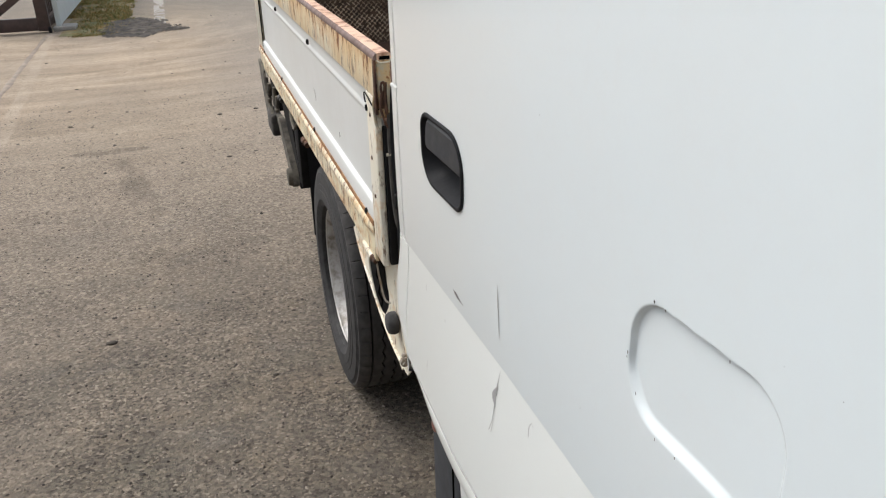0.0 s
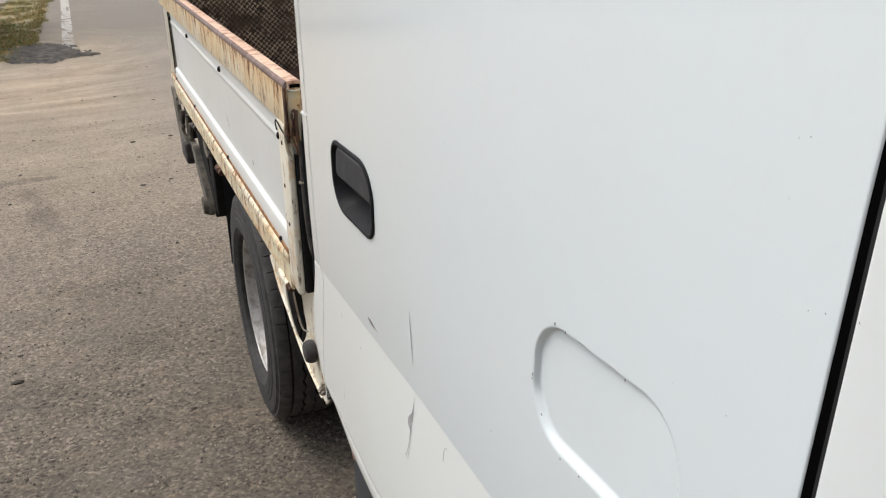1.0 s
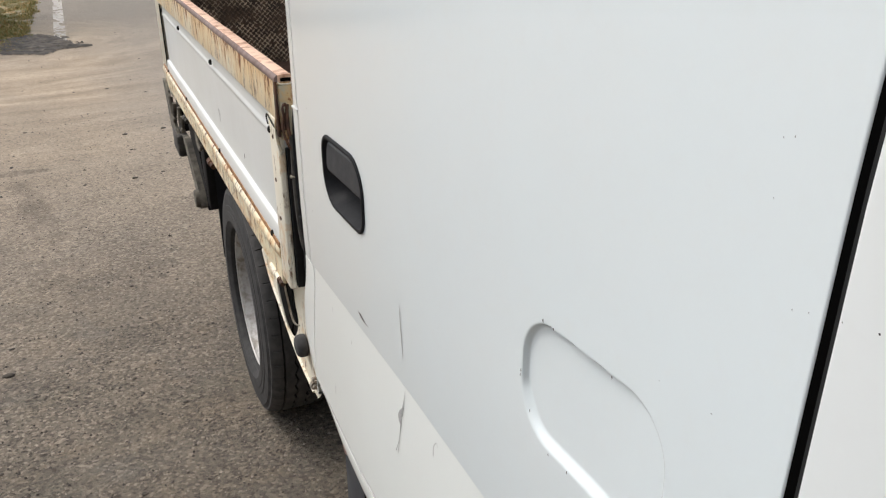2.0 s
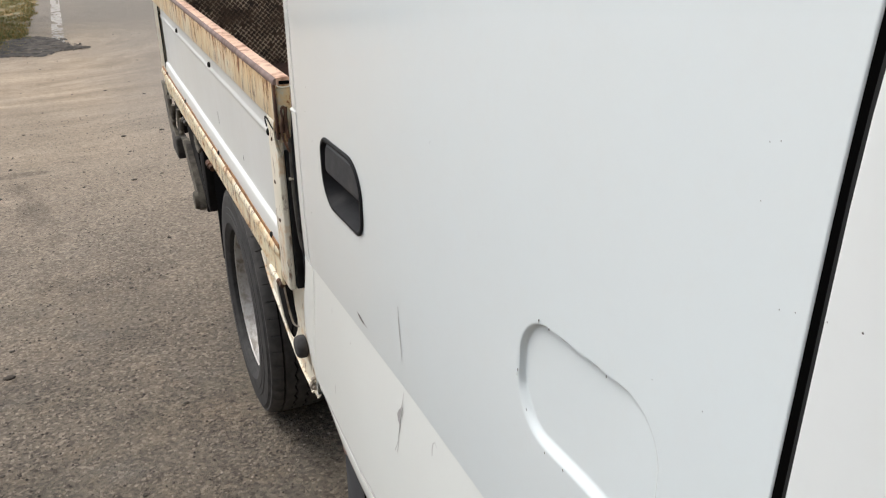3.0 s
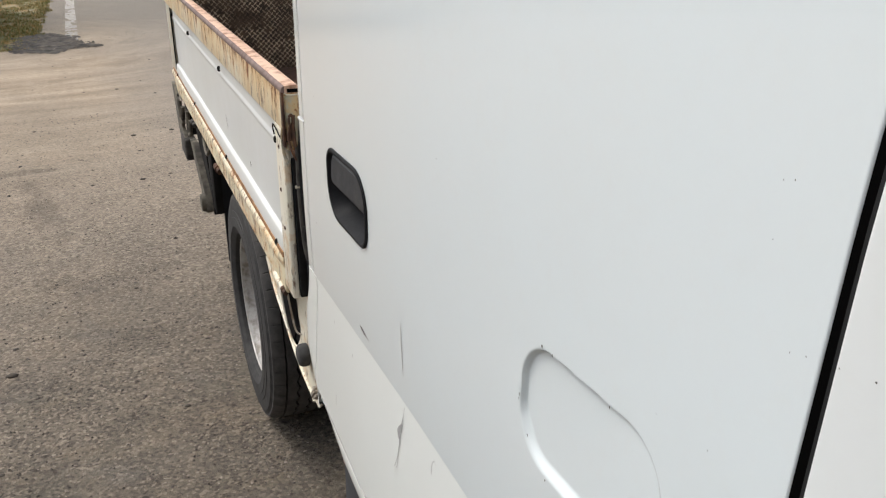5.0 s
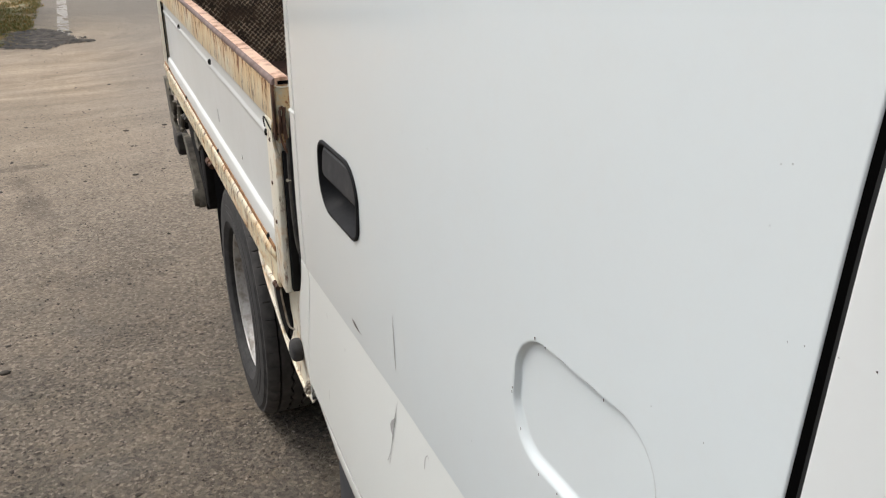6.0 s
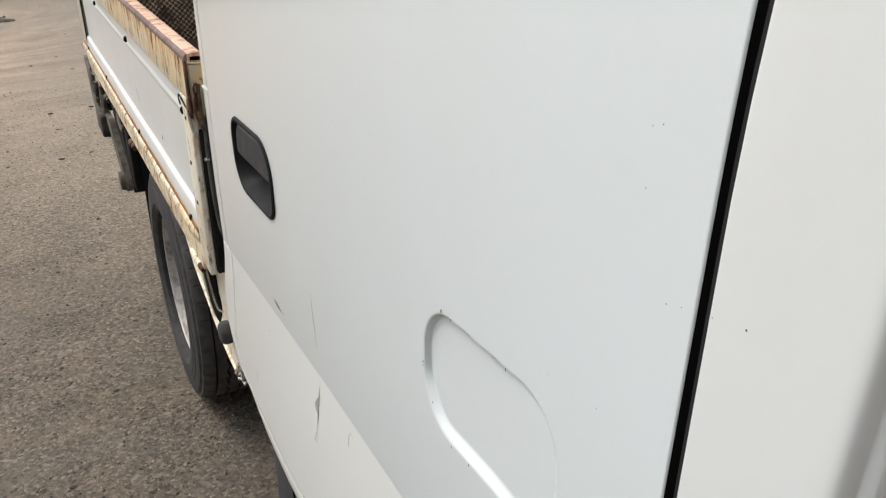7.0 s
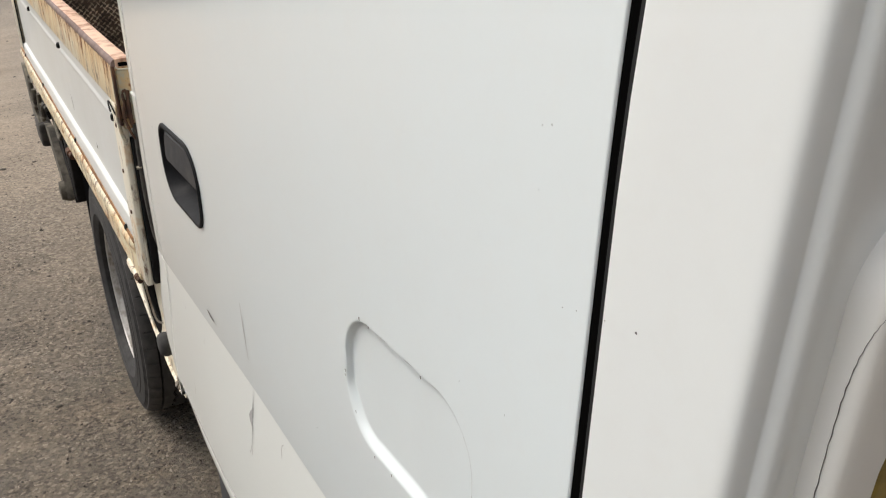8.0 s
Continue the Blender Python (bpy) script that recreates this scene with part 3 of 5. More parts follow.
part("handle_bezel", lofted([handle_loop(0.0, 0.004), handle_loop(0.0, -0.002), handle_loop(0.002, -0.0035), handle_loop(0.0055, -0.003), handle_loop(0.008, 0.002), handle_loop(0.0135, 0.018), handle_loop(0.024, 0.030)]), BLACK, door, "black plastic handle cup")


def paddle_loop(x_off, grow, lift):
    b = (HANDLE[0] + 0.0105 - grow, HANDLE[1] - 0.013 + grow, 1.159 - grow, 1.2025 + grow)
    return [(handle_plane(y) + x_off + lift * (1.21 - z), y, z) for y, z in outline(b, (0.012, 0.034, 0.003, 0.008))]


part("handle_paddle", lofted([paddle_loop(0.016, -0.001, 0.0), paddle_loop(0.003, 0.0, -0.05), paddle_loop(0.0012, -0.003, -0.05)]), PADDLE, door, "charcoal pull paddle", smooth=20)
part("screw", rod([(0.349, 0.985, 1.128), (0.3535, 0.985, 1.128)], 0.003, 8), GAP, door)

# dark seal behind the shut lines
SEAL_ZS = span(0.93, 1.56, 16)
part("door_seal", slab([(0.3449, shut_y(z) + 0.002, z) for z in SEAL_ZS] + [(0.3449, pillar_y(z) - 0.002, z) for z in reversed(SEAL_ZS)], (0.004, 0, 0)), GAP, truck, "black rubber door seal")
part("seal_lip", slab([(0.3446, pillar_y(z) + 0.0024, z) for z in SEAL_ZS] + [(0.3446, pillar_y(z) - 0.002, z) for z in reversed(SEAL_ZS)], (0.002, 0, 0)), LIP, truck, "dull black seal lip")
part("door_seal", box(0.342, 0.346, 1.243, 1.253, 0.95, 1.56), LINE, truck)
part("door_seal", slab([(side_x(y) + 0.0044, y, 0.944 - foot_drop(y)) for y in span(0.24, 1.246, 12)] + [(side_x(y) + 0.0044, y, 0.956 - foot_drop(y)) for y in reversed(span(0.24, 1.246, 12))], (0.004, 0, 0)), SEALER, truck)


# sill panel under the door
def sill_bottom(y):
    return 0.702 - 0.13 * max(1.225 - max(y, 1.0), 0.0)


def seam_y(z):
    """The sill's rear joint, which leans back towards the foot."""
    return 1.230 + 0.032 * smooth01((0.94 - z) / 0.20)


def sill_point(y, t):
    zb = sill_bottom(y)
    z = 0.9512 - foot_drop(y) + (zb - 0.9512) * t
    y += (seam_y(z) - 1.2465) * smooth01((y - 1.0) / 0.2465)
    x = flank(y, z)
    if t > 0.965:
        x += 0.006 * ((t - 0.965) / 0.035) ** 2
    return (x, y, z)


ts = [0, 0.005, 0.01, 0.016] + span(0.05, 0.92, 24) + [0.94, 0.955, 0.965, 0.977, 0.989, 1.0]
sill = part("sill_panel", flange(sheet(span(0.20, 1.2465, 60), ts, sill_point), (0.02, 0, 0)), SILL_LIT, truck, "white sill panel with a scrape")
part("sill_lip", along_y([(0.0030, 0.004), (0.0012, -0.001), (0.0022, -0.010), (0.0050, -0.0150), (0.0150, -0.0150), (0.0150, 0.004)], 0.55, 1.243, 24), SILL_LIT, sill)
lip = sill.children[0]
for v in lip.data.vertices:
    v.co.x += flank(v.co.y, sill_bottom(v.co.y))
    v.co.z *= 1.0 if v.co.z > 0 else 0.6 + 2.2 * smooth01((1.235 - v.co.y) / 0.12)
    v.co.z += sill_bottom(v.co.y)
part("lip_joint", rod([(flank(y, sill_bottom(y)) + 0.0012 + 0.0003 * math.sin(31 * y), y, sill_bottom(y) + 0.0025) for y in span(0.56, 1.235, 40)], 0.0013, 6), LINE, sill, "grimy joint above the lip")


part("joint_seal", slab([(flank(1.25, z) + 0.0022, seam_y(z) - 0.003, z) for z in span(0.690, 0.944, 12)] + [(flank(1.25, z) + 0.0022, seam_y(z) + 0.007, z) for z in reversed(span(0.690, 0.944, 12))], (0.003, 0, 0)), LINE, sill)


# rear corner strips of the cab; the lowest one swells backwards over the wheel bracket
def corner_back(z):
    return 1.296 + 0.034 * smooth01((0.94 - z) / 0.12) - 0.062 * smooth01((0.785 - z) / 0.10)


def corner_strip(z0, z1, swell, name, y1=1.292):
    def pt(s, z):
        off = flank(1.25, z) - side_x(1.25)
        a = min(max((s - 0.6) / 0.4, 0.0), 1.0) * math.pi / 2
        front = seam_y(z) + 0.0035 if swell else 1.2505
        back = corner_back(z) if swell else y1
        y = front + (back - 0.010 - front) * min(s / 0.6, 1.0) + 0.010 * math.sin(a)
        x = side_x(1.25) + off + 0.010 * (1 - math.cos(a))
        return (x, y, z)
    ss = span(0, 0.6, 4) + span(0.65, 1.0, 7)
    bm = flange(sheet(ss, span(z0, z1, 24), pt), (0.03, 0, 0))
    return part(name, bm, SILL_LIT if swell else WHITE, truck)


corner_strip(1.2195, 1.56, False, "corner_panel", 1.283)
corner_strip(0.951, 1.2140, False, "corner_panel", 1.290)
corner_strip(0.676, 0.9465, True, "corner_panel", 1.291)
part("seam_ledge", slab([(side_x(1.25) - 0.0006, 1.2505, 1.2145), (side_x(1.25) - 0.0006, 1.2870, 1.2145), (0.338, 1.2890, 1.2195), (0.338, 1.2505, 1.2195)], (0.0, 0, -0.003)), WHITE, truck)

# front corner of the cab, past the door's front edge
PLAN = [(0.366, 0.2280), (0.3455, 0.2280), (0.3442, 0.2278), (0.3438, 0.2272), (0.3437, 0.2260), (0.3437, 0.205), (0.3437, 0.185), (0.3437, 0.168), (0.3437, 0.1585), (0.3438, 0.1562), (0.3440, 0.1543), (0.3444, 0.1526),
        (0.3451, 0.1511), (0.3461, 0.1500), (0.3475, 0.1490), (0.3492, 0.1482), (0.3510, 0.1474), (0.3524, 0.1469), (0.35255, 0.1468), (0.3529, 0.1458), (0.3534, 0.1444), (0.3540, 0.1430), (0.3549, 0.1416), (0.3563, 0.1404), (0.3592, 0.1395), (0.366, 0.1390), (0.375, 0.1390), (0.39, 0.1390), (0.43, 0.1390), (0.52, 0.139)]


def corner_point(i, z):
    x, y = PLAN[int(i)]
    if y > 0.2:
        return (x, pillar_y(z) + (y - 0.2280), z)
    return (x, y - 0.0025 + 0.035 * (1.39 - z), z)


part("front_corner_panel", sheet(list(range(len(PLAN))), span(0.70, 1.56, 20), corner_point), CORNER_WHITE, truck, "white front corner panel with an upright groove")


# lamp surround at the front corner, of aged off-white plastic
AGED = paint("aged_off_white", (0.90, 0.90, 0.855), (0.84, 0.825, 0.76), 0.4, 0.2, 0.05)
def surround_loop(d, y, drop=0.0, r=0.035):
    return [(x, y - 0.0012 + 0.032 * (1.39 - z), z) for x, z in outline((0.371 + d, 0.60 - d, 1.05 + d, 1.408 - d - drop), r, 14)]


surround = part("lamp_surround", lofted([surround_loop(0.0, 0.150), surround_loop(0.0, 0.1390), surround_loop(0.0003, 0.1354), surround_loop(0.0006, 0.1318), surround_loop(0.0009, 0.1280), surround_loop(0.0013, 0.1262), surround_loop(0.0022, 0.1245), surround_loop(0.0038, 0.1232), surround_loop(0.0065, 0.1222), surround_loop(0.012, 0.1216, 0.01), surround_loop(0.0245, 0.1212, 0.06, 0.027), surround_loop(0.0254, 0.1222, 0.06, 0.026), surround_loop(0.0256, 0.140, 0.06, 0.026)]), AGED, truck, "aged off-white lamp surround with a crack", 25)
part("lens_seal", lofted([surround_loop(0.0248, 0.138, 0.06, 0.026), surround_loop(0.0254, 0.1235, 0.06, 0.026), surround_loop(0.031, 0.1235, 0.06, 0.022)]), GAP, surround)
part("lens", lofted([surround_loop(0.0266, 0.138, 0.061, 0.025), surround_loop(0.0270, 0.1230, 0.061, 0.025), surround_loop(0.0285, 0.1212, 0.061, 0.024), surround_loop(0.035, 0.1202, 0.061, 0.02)]), LENS, surround, "yellowed corner lamp lens")


def crack_point(z, d, y):
    r, up = 0.035, max(z - 1.373 + d, 0.0)
    return (0.371 + d + r - math.sqrt(r * r - up * up), y - 0.0012 + 0.032 * (1.39 - z), z)


crack = bend([crack_point(*q) for q in ((1.379, 0.0040, 0.1231), (1.372, 0.0020, 0.1249), (1.361, 0.0010, 0.1278), (1.345, 0.0008, 0.1299), (1.325, 0.0007, 0.1305), (1.298, 0.0007, 0.1304), (1.27, 0.0007, 0.1302), (1.22, 0.0006, 0.1312))], 6)
part("crack", rod([(p.x - 0.0003 + 0.0001 * math.sin(5.3 * i), p.y - 0.0003 + 0.0002 * math.sin(3.7 * i), p.z) for i, p in enumerate(crack)], 0.00021, 5, [0.25 + 0.75 * smooth01(i / 20) * (0.75 + 0.25 * math.sin(2.1 * i)) for i in range(len(crack))]), CHIP, surround, "dark crack in the paint")


# marks in the paint
def mark(points, widths, mat, host, proud=0.0006, name="scratch", upright=False):
    """A ragged sliver lying on the flank, through (y, z) points; upright: its width is taken along z."""
    bm = bmesh.new()
    rows = []
    for i, ((y, z), w) in enumerate(zip(points, widths)):
        j = 0.35 * w * noise.noise(Vector((y * 300, z * 300, i)))
        row = []
        for s in (-1, 1):
            off = s * w / 2 + j
            yy, zz = (y, z + off) if upright else (y + off, z)
            row.append(bm.verts.new((flank(yy, zz) - proud, yy, zz)))
        rows.append(row)
    for a, b in zip(rows, rows[1:]):
        bm.faces.new((a[0], a[1], b[1], b[0]))
    return part(name, bm, mat, host, smooth=0)


def sliver(y0, z0, y1, z1, w, mat, host, n=7):
    pts = [(y0 + (y1 - y0) * i / n + 0.0012 * noise.noise(Vector((i * 0.7, y0 * 50, 2))), z0 + (z1 - z0) * i / n) for i in range(n + 1)]
    return mark(pts, [w * (0.25 + 0.75 * math.sin(math.pi * (i + 0.3) / (n + 0.6))) for i in range(n + 1)], mat, host)


sliver(0.820, 1.064, 0.815, 0.990, 0.0026, GREYCHIP, door, 10)
mark([(0.991, 0.9755), (0.986, 0.974), (0.980, 0.9725), (0.972, 0.9715), (0.962, 0.9705), (0.950, 0.970)], [0.002, 0.006, 0.0085, 0.0075, 0.004, 0.001], GREYCHIP, door, upright=True)
mark([(0.987, 0.9755), (0.980, 0.9745), (0.970, 0.972), (0.960, 0.971)], [0.0012, 0.003, 0.0025, 0.001], CHIP, door, 0.0009, upright=True)
mark([(0.816, 0.942), (0.820, 0.925), (0.824, 0.912), (0.830, 0.903), (0.834, 0.895), (0.832, 0.887), (0.829, 0.882), (0.832, 0.868), (0.836, 0.852), (0.846, 0.832)],
     [0.0006, 0.0012, 0.003, 0.0085, 0.012, 0.009, 0.0035, 0.0013, 0.0012, 0.0016], GREYCHIP, sill)
mark([(0.818, 0.918), (0.822, 0.908), (0.8235, 0.900)], [0.001, 0.002, 0.003], GREYCHIP, sill, 0.0009)
mark([(0.831, 0.862), (0.833, 0.850), (0.838, 0.834)], [0.0008, 0.001, 0.0022], SCRATCH, sill, 0.0009)
mark([(0.724, 0.906), (0.7245, 0.916), (0.722, 0.924), (0.717, 0.930), (0.712, 0.926)], [0.0022, 0.002, 0.0016, 0.0012, 0.001], SCRATCH, sill)
sliver(1.129, 0.776, 1.132, 0.752, 0.0016, GREYCHIP, sill, 4)
sliver(1.129, 0.918, 1.127, 0.909, 0.002, SCRATCH, sill, 3)
sliver(1.033, 0.905, 1.032, 0.899, 0.002, SCRATCH, sill, 3)
for y, z, w in ((0.490, 1.2035, 0.0032), (0.474, 1.2035, 0.0024), (0.5225, 1.139, 0.0028), (0.523, 1.1345, 0.0022), (0.505, 1.108, 0.0026), (0.472, 1.084, 0.0024),
                (0.443, 1.0865, 0.0026), (0.395, 1.2045, 0.0024), (0.346, 1.230, 0.0016), (0.226, 1.331, 0.0016), (0.245, 1.327, 0.0015), (0.255, 1.324, 0.0016),
                (0.271, 1.409, 0.0018), (0.278, 1.407, 0.0015), (0.278, 1.376, 0.0014), (0.298, 1.235, 0.0018), (0.600, 1.03, 0.0012), (0.71, 1.30, 0.0012),
                (1.16, 1.19, 0.002), (1.19, 1.23, 0.0018), (1.175, 1.27, 0.0018), (1.20, 1.06, 0.002)):
    w *= 0.45 if y < 0.35 else 0.8
    mark([(y, z + w * 0.7), (y + 0.0002, z), (y - 0.0003, z - w * 0.6)], [w * 0.35, w * 0.7, w * 0.3], CHIP, door, 0.0005, "paint_chip")
mark([(0.2064, 1.3353), (0.2066, 1.3347), (0.2062, 1.3341)], [0.0006, 0.0012, 0.0006], CHIP, cab, 0.0006, "paint_chip")

# ---- cargo bed ----
Y0, Y1 = 1.352, 3.45
bed = part("bed_floor", box(0.350, 2.05, Y0 + 0.02, 3.695, 0.838, 0.868, 0.003), RUST, truck, "rusty steel bed floor")
# unseen board; its dark colour stands for shade between cab and bed
part("front_board", box(0.352, 2.05, 1.372, 1.395, 0.868, 1.16, 0.003), DARK, bed)

panel = [(0.3265, 1.176), (0.3265, 1.1440), (0.3265, 1.1410), (0.3262, 1.1390), (0.3243, 1.1355), (0.3236, 1.1330), (0.3235, 1.1300), (0.3239, 1.1270), (0.3260, 1.1240), (0.3265, 1.1220), (0.3265, 1.1180),
         (0.3275, 0.9640), (0.3275, 0.9605), (0.3268, 0.9565), (0.3198, 0.9515), (0.3184, 0.9485), (0.3182, 0.9150), (0.346, 0.915), (0.346, 1.176)]
gate = part("side_gate", along_y(panel, 1.425, Y1, 60, 0.0015), GATE_WHITE, truck, "white steel drop side with pressed ribs")
part("upper_band", along_y([(0.3185, 1.174), (0.3172, 1.1765), (0.3172, 1.241), (0.346, 1.241), (0.346, 1.174)], Y0 + 0.004, 3.80, 50, 0.001), BAND, gate, "cream band streaked with rust")
part("edge_strip", along_y([(0.3172, 1.2412), (0.3164, 1.243), (0.3168, 1.2480), (0.3195, 1.2520), (0.3225, 1.2530), (0.3225, 1.2412)], Y0, 3.80, 50, 0.0008), EDGE, gate, "purple-brown worn edge")
part("top_cap", along_y([(0.3227, 1.2412), (0.3227, 1.2532), (0.343, 1.2542), (0.3475, 1.2515), (0.3482, 1.248), (0.3482, 1.2412)], Y0, 3.80, 50, 0.0008), CAP, gate, "pinkish rusted top cap")
part("end_post", box(0.3172, 0.330, 1.368, 1.437, 0.846, 1.174, 0.004, 3), CREAM, gate)
part("rust_edge", box(0.3163, 0.3215, 1.3515, 1.3640, 1.146, 1.243, 0.002), RUST, gate, "rusted through front edge")
part("end_channel", box(0.3225, 0.346, 1.354, 1.372, 1.14, 1.2358, 0.002), CHANNEL, gate, "olive grey channel end")
# black block set on the end; shade of the open channel as colour
part("channel_slot", box(0.3275, 0.3450, 1.3485, 1.3525, 1.2425, 1.2480), GAP, gate)
part("channel_lip", rod(bend([(0.3225, 1.351, 1.2420), (0.326, 1.350, 1.2385), (0.336, 1.350, 1.2375), (0.344, 1.350, 1.2385), (0.3475, 1.351, 1.243)], 4), 0.0013, 6), CREAM, gate)
part("inner_channel", box(0.3305, 0.346, 1.362, 1.38, 0.85, 1.12, 0.002), DARK, gate)
latch = part("latch", box(0.3265, 0.337, 1.346, 1.3540, 1.158, 1.186, 0.003), RUST, gate, "rusted gate latch")
part("latch_pin", rod(bend([(0.3335, 1.343, 1.205), (0.3315, 1.341, 1.180), (0.333, 1.340, 1.150)], 4), 0.0032, 8), RUST, latch)
part("latch_hook", rod(bend([(0.3150, 1.430, 1.153), (0.3145, 1.437, 1.163), (0.3145, 1.432, 1.171), (0.3145, 1.408, 1.168), (0.3150, 1.378, 1.160), (0.318, 1.357, 1.156), (0.327, 1.347, 1.160)], 5), 0.0013, 7), DARK, latch)
part("latch_link", rod(bend([(0.3175, 1.358, 1.182), (0.3165, 1.366, 1.160), (0.3175, 1.362, 1.132), (0.321, 1.354, 1.118)], 5), 0.003, 7), OLIVE, latch)
part("latch_ring", rod([(0.3285 + 0.0035 * math.sin(a), 1.3425 + 0.001 * math.cos(a * 2), 1.196 + 0.0095 * math.cos(a) + 0.001 * math.sin(3 * a)) for a in span(0, 2 * math.pi, 16)], 0.0022, 6), RUST, latch)
part("latch_spring", rod(bend([(0.327, 1.343, 1.188), (0.3225, 1.342, 1.165), (0.328, 1.341, 1.14), (0.335, 1.343, 1.125), (0.339, 1.348, 1.135)], 5), 0.0022, 6), RUST, latch)
part("latch_block", box(0.3158, 0.322, 1.360, 1.372, 1.148, 1.166, 0.002), RUST, latch)


def bolt(y, z, x=0.3180, r=0.0072):
    bm = lathe_x([(x + 0.002, r), (x - 0.0015, r), (x - 0.004, r * 0.75), (x - 0.005, r * 0.3)], y, z, 14)
    return part("bolt", bm, DARK, gate)


for y in (1.432, 2.137, 2.836, 3.40):
    bolt(y, 1.1515 if y > 1.5 else 1.142, 0.3185)
    bolt(y + (0.068 if y < 1.5 else 0.01), 0.914, 0.3180)
for y, z in ((1.405, 1.135), (1.412, 1.052), (1.40, 0.98)):
    part("rivet", lathe_x([(0.3180, 0.004), (0.3160, 0.004), (0.3150, 0.001)], y, z, 10), RUST, gate)
part("scratch", slab([(0.3258, 2.150, 1.030), (0.3258, 2.137, 1.024), (0.3258, 2.128, 0.996), (0.3258, 2.136, 1.006)], (-0.0006, 0, 0)), SCRATCH, gate)
part("scratch", slab([(0.3258, 1.80, 0.998), (0.3258, 1.796, 0.990), (0.3258, 1.800, 0.986)], (-0.0006, 0, 0)), CHIP, gate)
part("rear_post", box(0.3195, 0.350, 3.455, 3.66, 0.80, 1.172, 0.006, 3), POST, gate, "weathered olive rear post")
part("post_edge", box(0.3165, 0.3205, 3.446, 3.458, 0.93, 1.17, 0.0015), DARK, gate)

# hinge rail along the bed's edge
rail_prof = [(0.3188 + 0.0088 * math.cos(a), 0.8935 + 0.0125 * math.sin(a)) for a in [radians(90 + 15 * k) for k in range(13)]] + [(0.319, 0.874), (0.319, 0.826), (0.324, 0.824), (0.345, 0.826), (0.345, 0.906)]
rail = part("hinge_rail", along_y(rail_prof, 1.446, 3.62, 60, 0.0012), RAIL, truck, "cream hinge rail with rust along its seam")
for v in rail.data.vertices:
    if v.co.y < 1.47:
        v.co.x = max(v.co.x, 0.3178)
part("rust_seam", box(0.3160, 0.344, 1.442, 3.60, 0.9030, 0.9148, 0.0015), SEAMRUST, rail)
for k in range(9):
    y = 1.56 + k * 0.23
    part("hinge_knuckle", rod([(0.3205, y, 0.8935), (0.3205, y + 0.09, 0.8935)], 0.0109, 14), RAIL, rail)
part("hook_pin", rod([(0.318, 1.553, 0.8235), (0.318, 1.540, 0.8235), (0.318, 1.539, 0.8235), (0.318, 1.500, 0.823), (0.318, 1.499, 0.823), (0.318, 1.474, 0.8225)], 0.0070, 14, (0.7, 0.7, 1.0, 1.0, 0.8, 0.8)), CREAM, rail, "cream cylinder catch")
part("catch_end", rod([(0.3185, 1.474, 0.8225), (0.3185, 1.464, 0.8220), (0.3185, 1.463, 0.822), (0.3185, 1.450, 0.8215)], 0.0070, 12, (1, 1, 0.75, 0.75)), RUST, rail)
for y in (2.42, 3.02, 3.58):
    part("hinge_stub", rod([(0.321, y, 0.812), (0.321, y - 0.03, 0.810), (0.321, y - 0.032, 0.810), (0.321, y - 0.055, 0.808)], 0.0125, 12, (1, 1, 0.7, 0.7)), RUST if y < 2.9 else DUSTY, rail, "rusty hinge stub")
part("hinge_loop", rod(bend([(0.32, 2.72, 0.826), (0.318, 2.69, 0.80), (0.318, 2.64, 0.788), (0.32, 2.61, 0.805), (0.325, 2.60, 0.826)], 5), 0.005, 7), DIRTY, rail)

# hoses and cable in the slot between cab and bed
part("hose", rod(bend([(0.347, 1.335, 1.20), (0.3435, 1.338, 1.14), (0.342, 1.338, 1.07), (0.3435, 1.337, 1.02), (0.347, 1.336, 0.96), (0.346, 1.336, 0.90), (0.350, 1.34, 0.84)], 6), 0.0065, 10), BLACK, truck, "black hose")
part("hose", rod(bend([(0.338, 1.345, 1.15), (0.3365, 1.344, 1.09), (0.337, 1.343, 1.02), (0.341, 1.342, 0.955), (0.347, 1.34, 0.93)], 6), 0.0048, 9), DUSTY, truck, "dusty hose")
part("hose_clip", rod([(0.330, 1.346, 1.075), (0.345, 1.335, 1.078)], 0.003, 7), OLIVE, truck)
part("hose_joint", box(0.336, 0.352, 1.325, 1.342, 0.975, 1.005, 0.004), DARK, truck)

# ---- underside ----
part("chassis_beam", box(0.80, 0.88, 0.25, 3.85, 0.50, 0.70, 0.006), DARK, truck, "black chassis beam")
part("chassis_beam", box(1.50, 1.58, 0.25, 3.85, 0.50, 0.70, 0.006), DARK, truck, "black chassis beam")
for y in (1.55, 2.38, 3.2):
    part("cross_member", box(0.36, 2.03, y - 0.04, y + 0.04, 0.74, 0.836, 0.004), DARK, truck)
part("axle", rod([(0.50, 2.35, 0.368), (1.90, 2.35, 0.368)], 0.055, 16), DARK, truck)
part("cab_floor", box(0.38, 2.0, 0.24, 1.28, 0.60, 0.70, 0.01), DARK, truck)

# ---- wheels ----
WY, WZ, WR, WX = 2.350, 0.368, 0.368, 0.391
TX = 0.3570


